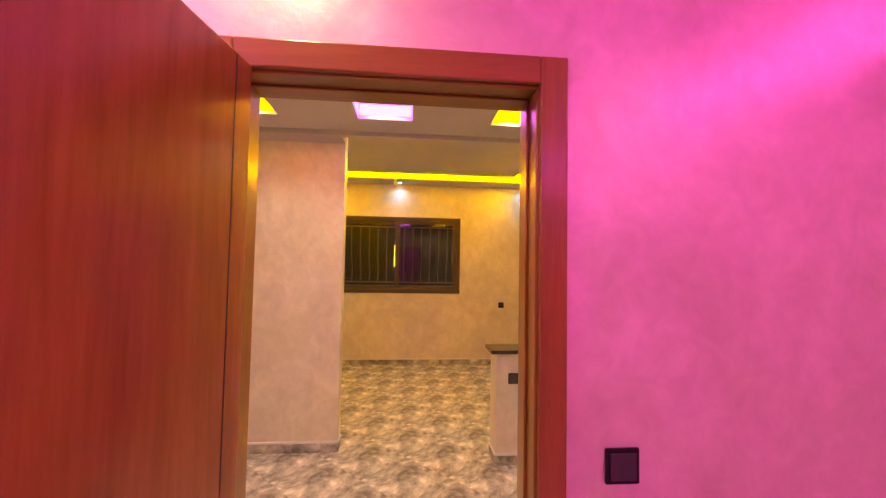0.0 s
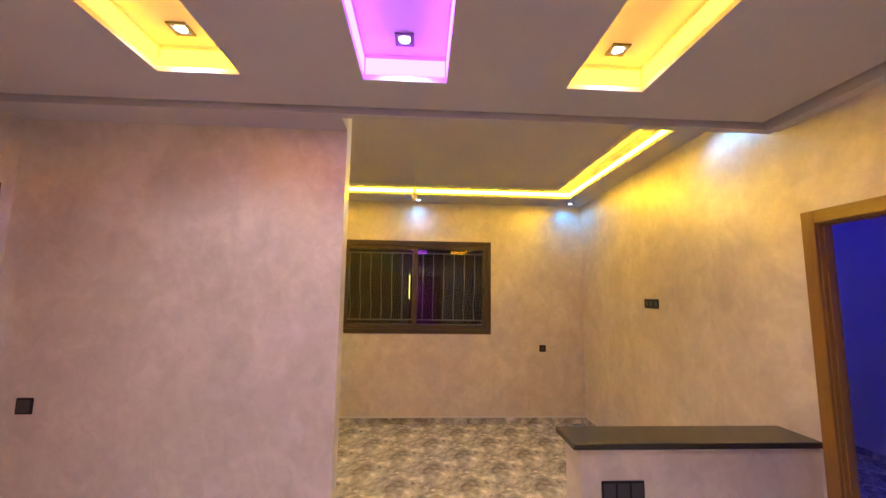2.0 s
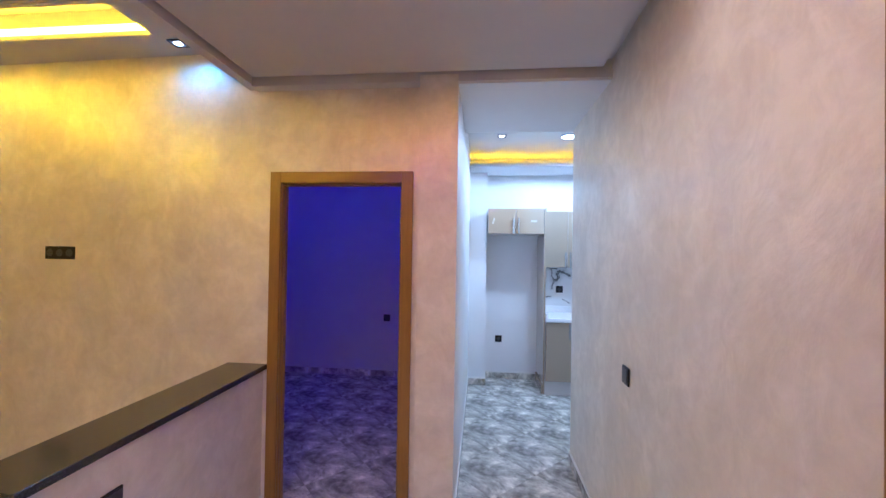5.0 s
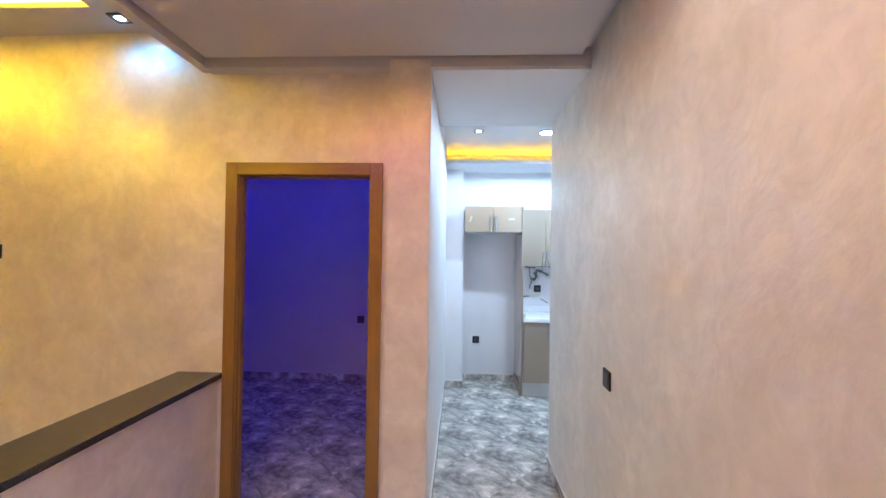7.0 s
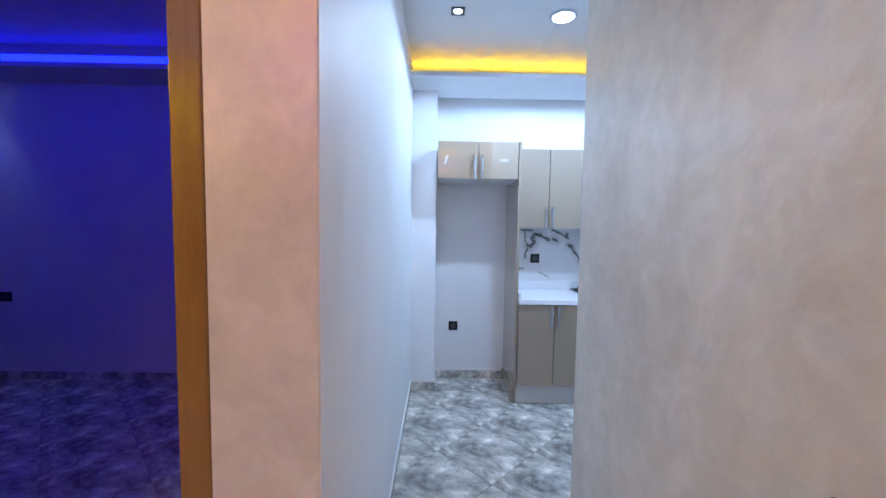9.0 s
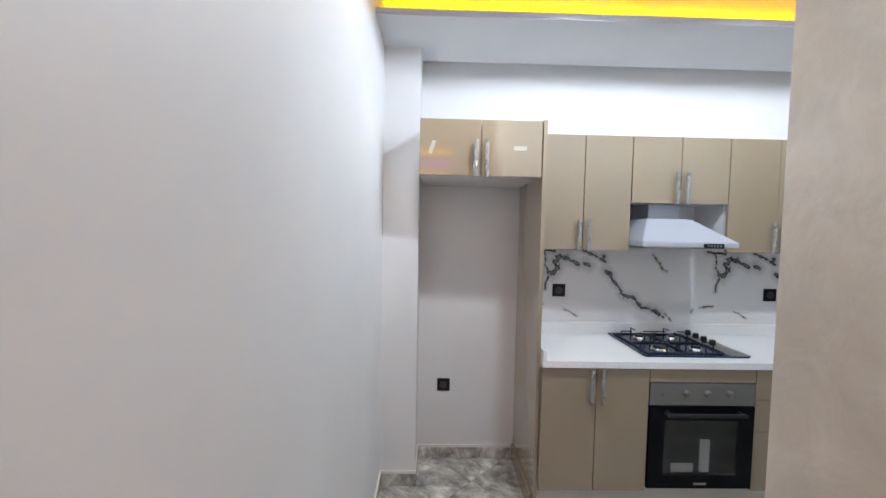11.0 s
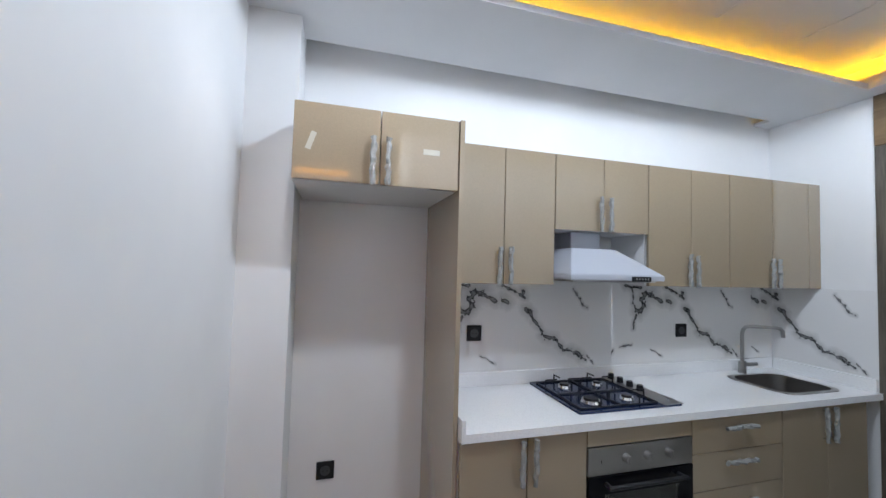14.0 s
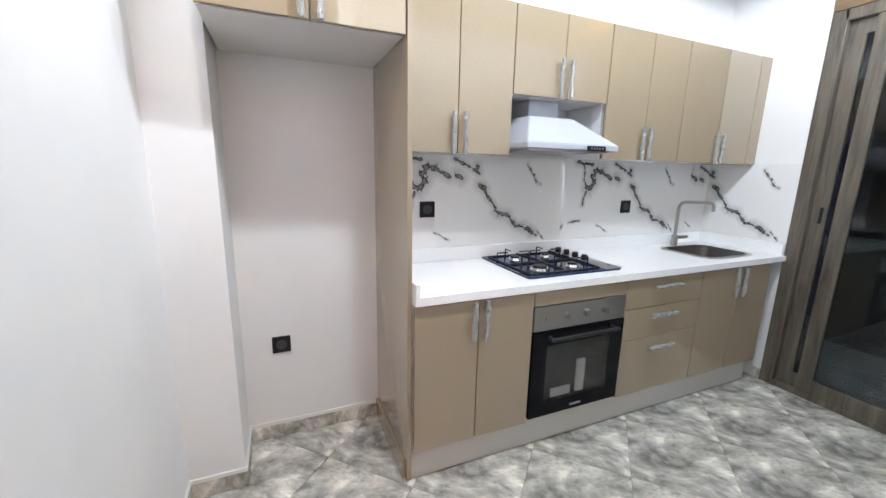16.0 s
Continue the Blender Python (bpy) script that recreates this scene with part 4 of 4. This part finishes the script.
part("bowl", bm, SINKSTEEL, root, "brushed steel bowl", smooth=True)
part("drain", rod(bmesh.new(), (4.56, -0.9, CT - 0.159), (4.56, -0.9, CT - 0.154), 0.045, seg=24), CHROME, root)
root = thing("faucet", (4.785, -0.90, CT), "brushed steel kitchen tap with a square swan neck", "faucet")
fx, fy = 4.785, -0.90
part("base", rod(bmesh.new(), (fx, fy, CT), (fx, fy, CT + 0.075), 0.024, 0.021, 24), STEEL, root, smooth=True)
pts = [(0, 0.06), (0, 0.26), (0.006, 0.285), (0.02, 0.303), (0.045, 0.31), (0.19, 0.31), (0.21, 0.306), (0.222, 0.292), (0.225, 0.25)]
dirx, diry = -0.55, -0.83
part("spout", sweep(bmesh.new(), [(fx + dirx * a, fy + diry * a, CT + z) for a, z in pts], 0.0115, 14), STEEL, root, smooth=True)
part("lever", sweep(bmesh.new(), [(fx, fy, CT + 0.055), (fx - 0.02, fy - 0.045, CT + 0.058), (fx - 0.032, fy - 0.085, CT + 0.062)], 0.012, 10), STEEL, root, smooth=True)

# hob
HX0, HX1, HY0, HY1 = 4.365, 4.835, 0.06, 0.65
root = thing("gas_hob", (4.6, 0.36, CT), "black four-burner gas hob with pan supports", "hob")
bm = prism(bmesh.new(), rounded(HX0, HX1, HY0, HY1, 0.012, 3), CT + 0.0006, CT + 0.010)
part("plate", bm, BLUEBLACK, root, "dark blue-black enamel plate")
part("trim", boxes((HX0, HX1, HY0 - 0.001, HY0 + 0.115, CT + 0.010, CT + 0.0125)), STEEL, root, "steel control strip")
for x, y, r in ((4.485, 0.50, 0.052), (4.485, 0.29, 0.036), (4.715, 0.50, 0.036), (4.715, 0.29, 0.030)):
    b = part("burner", rod(bmesh.new(), (x, y, CT + 0.010), (x, y, CT + 0.022), r, r * 0.85, 24), CHROME, root, "steel gas burner", smooth=True)
    part("cap", rod(bmesh.new(), (x, y, CT + 0.022), (x, y, CT + 0.030), r * 0.72, r * 0.66, 24), BLACK, b, smooth=True)
for y0, y1 in ((0.40, 0.62), (0.185, 0.395)):
    bm = bmesh.new()
    z = CT + 0.040
    for x in (4.40, 4.60, 4.80):
        sweep(bm, [(x, y0, CT + 0.014), (x, y1, CT + 0.014)], 0.005, 6)
    for y in (y0, y1):
        sweep(bm, [(4.40, y, CT + 0.014), (4.80, y, CT + 0.014)], 0.005, 6)
    c = (y0 + y1) / 2
    for x in (4.485, 4.715):
        for dx, dy in ((0.085, 0), (-0.085, 0), (0, 0.105), (0, -0.105)):
            sweep(bm, [(x + dx, c + dy, CT + 0.014), (x + dx, c + dy, z + 0.012), (x + dx * 0.35, c + dy * 0.35, z + 0.012)], 0.0042, 6)
    part("pan_support", bm, BLACK, root, "black wire pan support")
for k in range(4):
    x = 4.80 - 0.075 * k
    part("knob", rod(bmesh.new(), (x, 0.125, CT + 0.0125), (x, 0.125, CT + 0.042), 0.018, 0.016, 20), BLACK, root, "black control knob", smooth=True)
part("igniter", rod(bmesh.new(), (4.42, 0.10, CT + 0.0125), (4.42, 0.10, CT + 0.018), 0.007, seg=12), HOODWHITE, root)

# hood
root = thing("range_hood", (4.65, 0.37, 1.49), "white pyramid range hood tucked under a short cabinet", "range hood")
bm = bmesh.new()
Y0, Y1 = 0.112, 0.660
lo = [(4.428, Y0), (4.428, Y1), (KX - 0.012, Y1), (KX - 0.012, Y0)]
hi = [(4.56, 0.300), (4.56, 0.570), (KX - 0.012, 0.570), (KX - 0.012, 0.300)]
neck = [(4.655, 0.325), (4.655, 0.510), (KX - 0.012, 0.510), (KX - 0.012, 0.325)]
rings = [[bm.verts.new((x, y, z)) for x, y in o] for o, z in ((lo, 1.484), (lo, 1.511), (hi, 1.642), (neck, 1.648), (neck, 1.735))]
for a, b in zip(rings, rings[1:]):
    for k in range(4):
        bm.faces.new((a[k], a[(k + 1) % 4], b[(k + 1) % 4], b[k]))
bm.faces.new(rings[0])
bm.faces.new(rings[-1])
bmesh.ops.bevel(bm, geom=[e for e in bm.edges if e.calc_length() > 0.05], offset=0.003, segments=2, affect="EDGES")
part("canopy", bm, HOODWHITE, root, "white enamelled pyramid canopy")
part("filter", boxes((4.455, KX - 0.03, Y0 + 0.03, Y1 - 0.03, 1.474, 1.4835)), STEEL, root, "steel filter panel")
c = part("control_strip", box(bmesh.new(), 4.420, 4.429, 0.200, 0.315, 1.480, 1.506, 0.004), BLACK, root, "small black button strip")
for k in range(5):
    part("button", rod(bmesh.new(), (4.420, 0.222 + 0.0175 * k, 1.493), (4.418, 0.222 + 0.0175 * k, 1.493), 0.005, seg=10), STEEL, c)

# veined backsplash tiles
back = setting("backsplash", boxes((KX - 0.004, KX - 0.0005, KS + 0.0005, 1.239, CT + 0.001, 1.455)), GROUT, "grout bed behind veined marble wall tiles", "backsplash")
for off, length, y in ((0, 1.1605, 1.238), (0, 1.1605, 0.077), (0.318, 0.2055, -1.084)):
    bm = bmesh.new()
    box(bm, off, off + length, -0.003, 0.004, 0, 0.575, 0.0004, 1)
    ob = solid("tile", bm, MARBLE)
    ob.matrix_basis = pose(KX - 0.0085, y + off, CT + 0.002, 0, 0, -90)
    ob.parent = back
for x, length, off in ((KX - 0.012, 0.575, 0.525),):
    bm = bmesh.new()
    box(bm, off, off + length, -0.003, 0.004, 0, 0.575, 0.0012, 1)
    ob = solid("tile", bm, MARBLE)
    ob.matrix_basis = pose(x + off, KS + 0.0065, CT + 0.002, 0, 0, 180)
    ob.parent = back
plate((KX - 0.0125, 0.981, 1.166), -90, 1, "black wall socket on the veined backsplash", "socket")
plate((KX - 0.0125, -0.46, 1.155), -90, 1, "black wall socket on the veined backsplash", "socket")

# sliding glass door
root = setting_root("door_4", (3.64, KS, 0), "woodgrain aluminium sliding glass door with a shutter box above", "door")
DX0, DX1 = KW + 0.004, 4.298
sy0, sy1 = KS - 0.07, KS + 0.012
for r in ((DX1 - 0.075, DX1, 0, 2.30), (DX0, DX0 + 0.06, 0, 2.30), (DX0 + 0.06, DX1 - 0.06, 2.24, 2.30), (DX0 + 0.06, DX1 - 0.06, 0, 0.035)):
    part("frame", box(bmesh.new(), r[0], r[1], sy0, sy1, r[2], r[3], 0.003), ALU, root)
part("shutter_box", box(bmesh.new(), DX0, DX1, sy0 - 0.04, sy1 + 0.004, 2.302, 2.678, 0.004), wood("woodgrain_shutter_box", (0.11, 0.07, 0.035), (0.22, 0.145, 0.075), "X", 0.4), root, "brown woodgrain shutter box")
for s0, s1, ys in ((DX0 + 0.062, DX1 - 0.077, KS - 0.055), (DX0 + 0.062, 4.10, KS - 0.02)):
    sash = part("sash", boxes((s0, s0 + 0.075, ys, ys + 0.026, 0.037, 2.238), (s1 - 0.075, s1, ys, ys + 0.026, 0.037, 2.238),
                              (s0 + 0.075, s1 - 0.075, ys, ys + 0.026, 0.037, 0.13), (s0 + 0.075, s1 - 0.075, ys, ys + 0.026, 2.16, 2.238)), ALU, root)
    part("pane", boxes((s0 + 0.07, s1 - 0.07, ys + 0.010, ys + 0.016, 0.125, 2.165)), DARKGLASS, sash, "dark glass pane").visible_shadow = False
part("latch", box(bmesh.new(), 4.165, 4.182, KS - 0.030, KS - 0.026, 1.10, 1.20, 0.002), BLACK, root)
setting("balcony", boxes((KW - 0.1, 4.6, -2.6, KS - 0.12, -0.12, -0.02), (KW - 0.1, 4.6, -2.7, -2.6, -0.12, 3.0)), CONCRETE, "dark balcony behind the sliding door", "balcony")


# ---- baseboards ----
def baseboard(x0, x1, y0, y1):
    """Cut tile skirting with a pale grout line on top."""
    bm = bmesh.new()
    box(bm, x0, x1, y0, y1, 0, 0.075, 0.001)
    ob = setting("baseboard", bm, FLOORTILE, "grey tile skirting with a pale grout edge", "baseboard")
    part("grout_line", boxes((x0, x1, y0, y1, 0.0752, 0.092)), WHITELINE, ob)


WHITELINE = paint("white_joint", (0.8, 0.79, 0.76), 0.7)
T = 0.009
for r in ((WEST, -0.43 + T, NORTH - T, NORTH), (-0.43, -0.43 + T, NORTH, NORTH + 0.13), (WEST, EAST + 0.08, BACK - T, BACK), (0.845 - T, EAST, 3.315 - T, 3.315), (0.845 - T, 0.845, 3.315, 3.515),
          (0.845, EAST, 3.515, 3.515 + T), (2.02, 4.58, KN - T, KN), (2.02 - T, 2.02, 2.128, 2.35), (4.58 - T, 4.58, 1.915 - T, KN - T),
          (4.58, KX, 1.915 - T, 1.915), (KX - T, KX, 1.275, 1.915 - T), (4.73 - T, 4.73, 2.245, BACK), (KW, KW + T, KS, 1.18), (4.30, 4.345, KS, KS + T), (WEST, WEST + T, SOUTH + T, 2.61)):
    baseboard(*r)
SKIRT = [(0.516, south(0.516)), (1.95, south(1.95)), (KW + T, south(KW)), (KW + T, south(KW) + T), (1.95, south(1.95) + T), (0.516, south(0.516) + T)]
bm = prism(bmesh.new(), SKIRT, 0, 0.075)
ob = setting("baseboard", bm, FLOORTILE, "grey tile skirting with a pale grout edge", "baseboard")
part("grout_line", prism(bmesh.new(), SKIRT, 0.0752, 0.092), WHITELINE, ob)
# skirting along the canted lounge wall
bm = prism(bmesh.new(), [(EAST - T, 3.53), (EAST + 0.003, 3.53), (EAST + 0.085, BACK - T), (EAST + 0.085 - T, BACK - T)], 0, 0.075)
ob = setting("baseboard", bm, FLOORTILE, "grey tile skirting with a pale grout edge", "baseboard")
part("grout_line", prism(bmesh.new(), [(EAST - T, 3.53), (EAST + 0.003, 3.53), (EAST + 0.085, BACK - T), (EAST + 0.085 - T, BACK - T)], 0.0752, 0.092), WHITELINE, ob)

# ---- floor tiles, laid at 45 degrees ----
S = 0.4525
OFF_N, OFF_M = 3.015, 0.10
bm = bmesh.new()
box(bm, -S / 2 + 0.001, S / 2 - 0.001, -S / 2 + 0.001, S / 2 - 0.001, -0.009, 0.0, 0.0008, 1)
first = solid("floor_tile", bm, FLOORTILE)
tile_mesh = first.data
bpy.data.objects.remove(first)
ROOMS = [(WEST, EAST, SOUTH, BACK), (EAST, 4.73, 2.3, BACK), (1.95, KX, SOUTH, KN), (KW, KX, KS - 0.1, SOUTH), (-1.0, 1.6, 0.2, SOUTH)]
floor = bpy.data.objects["floor"]
h = math.sqrt(0.5)
rest = bmesh.new()
for i in range(-18, 22):
    for j in range(-20, 20):
        n, q = OFF_N + (i + 0.5) * S, OFF_M + (j + 0.5) * S
        x, y = (n - q) * h, (n + q) * h
        if any(r[0] - 0.28 < x < r[1] + 0.28 and r[2] - 0.28 < y < r[3] + 0.28 for r in ROOMS):
            ob = new("floor_tile", tile_mesh)
            ob.matrix_basis = pose(x, y, 0, 0, 0, 45)
            ob.parent = floor
        elif -1.8 < x < 2.8 and -3.0 < y < 1.2:
            c = (S - 0.002) * h
            prism(rest, [(x, y - c), (x + c, y), (x, y + c), (x - c, y)], -0.009, 0.0)
ob = solid("floor_tiles_far", rest, FLOORTILE, floor)
ob["kind"] = "stuff"
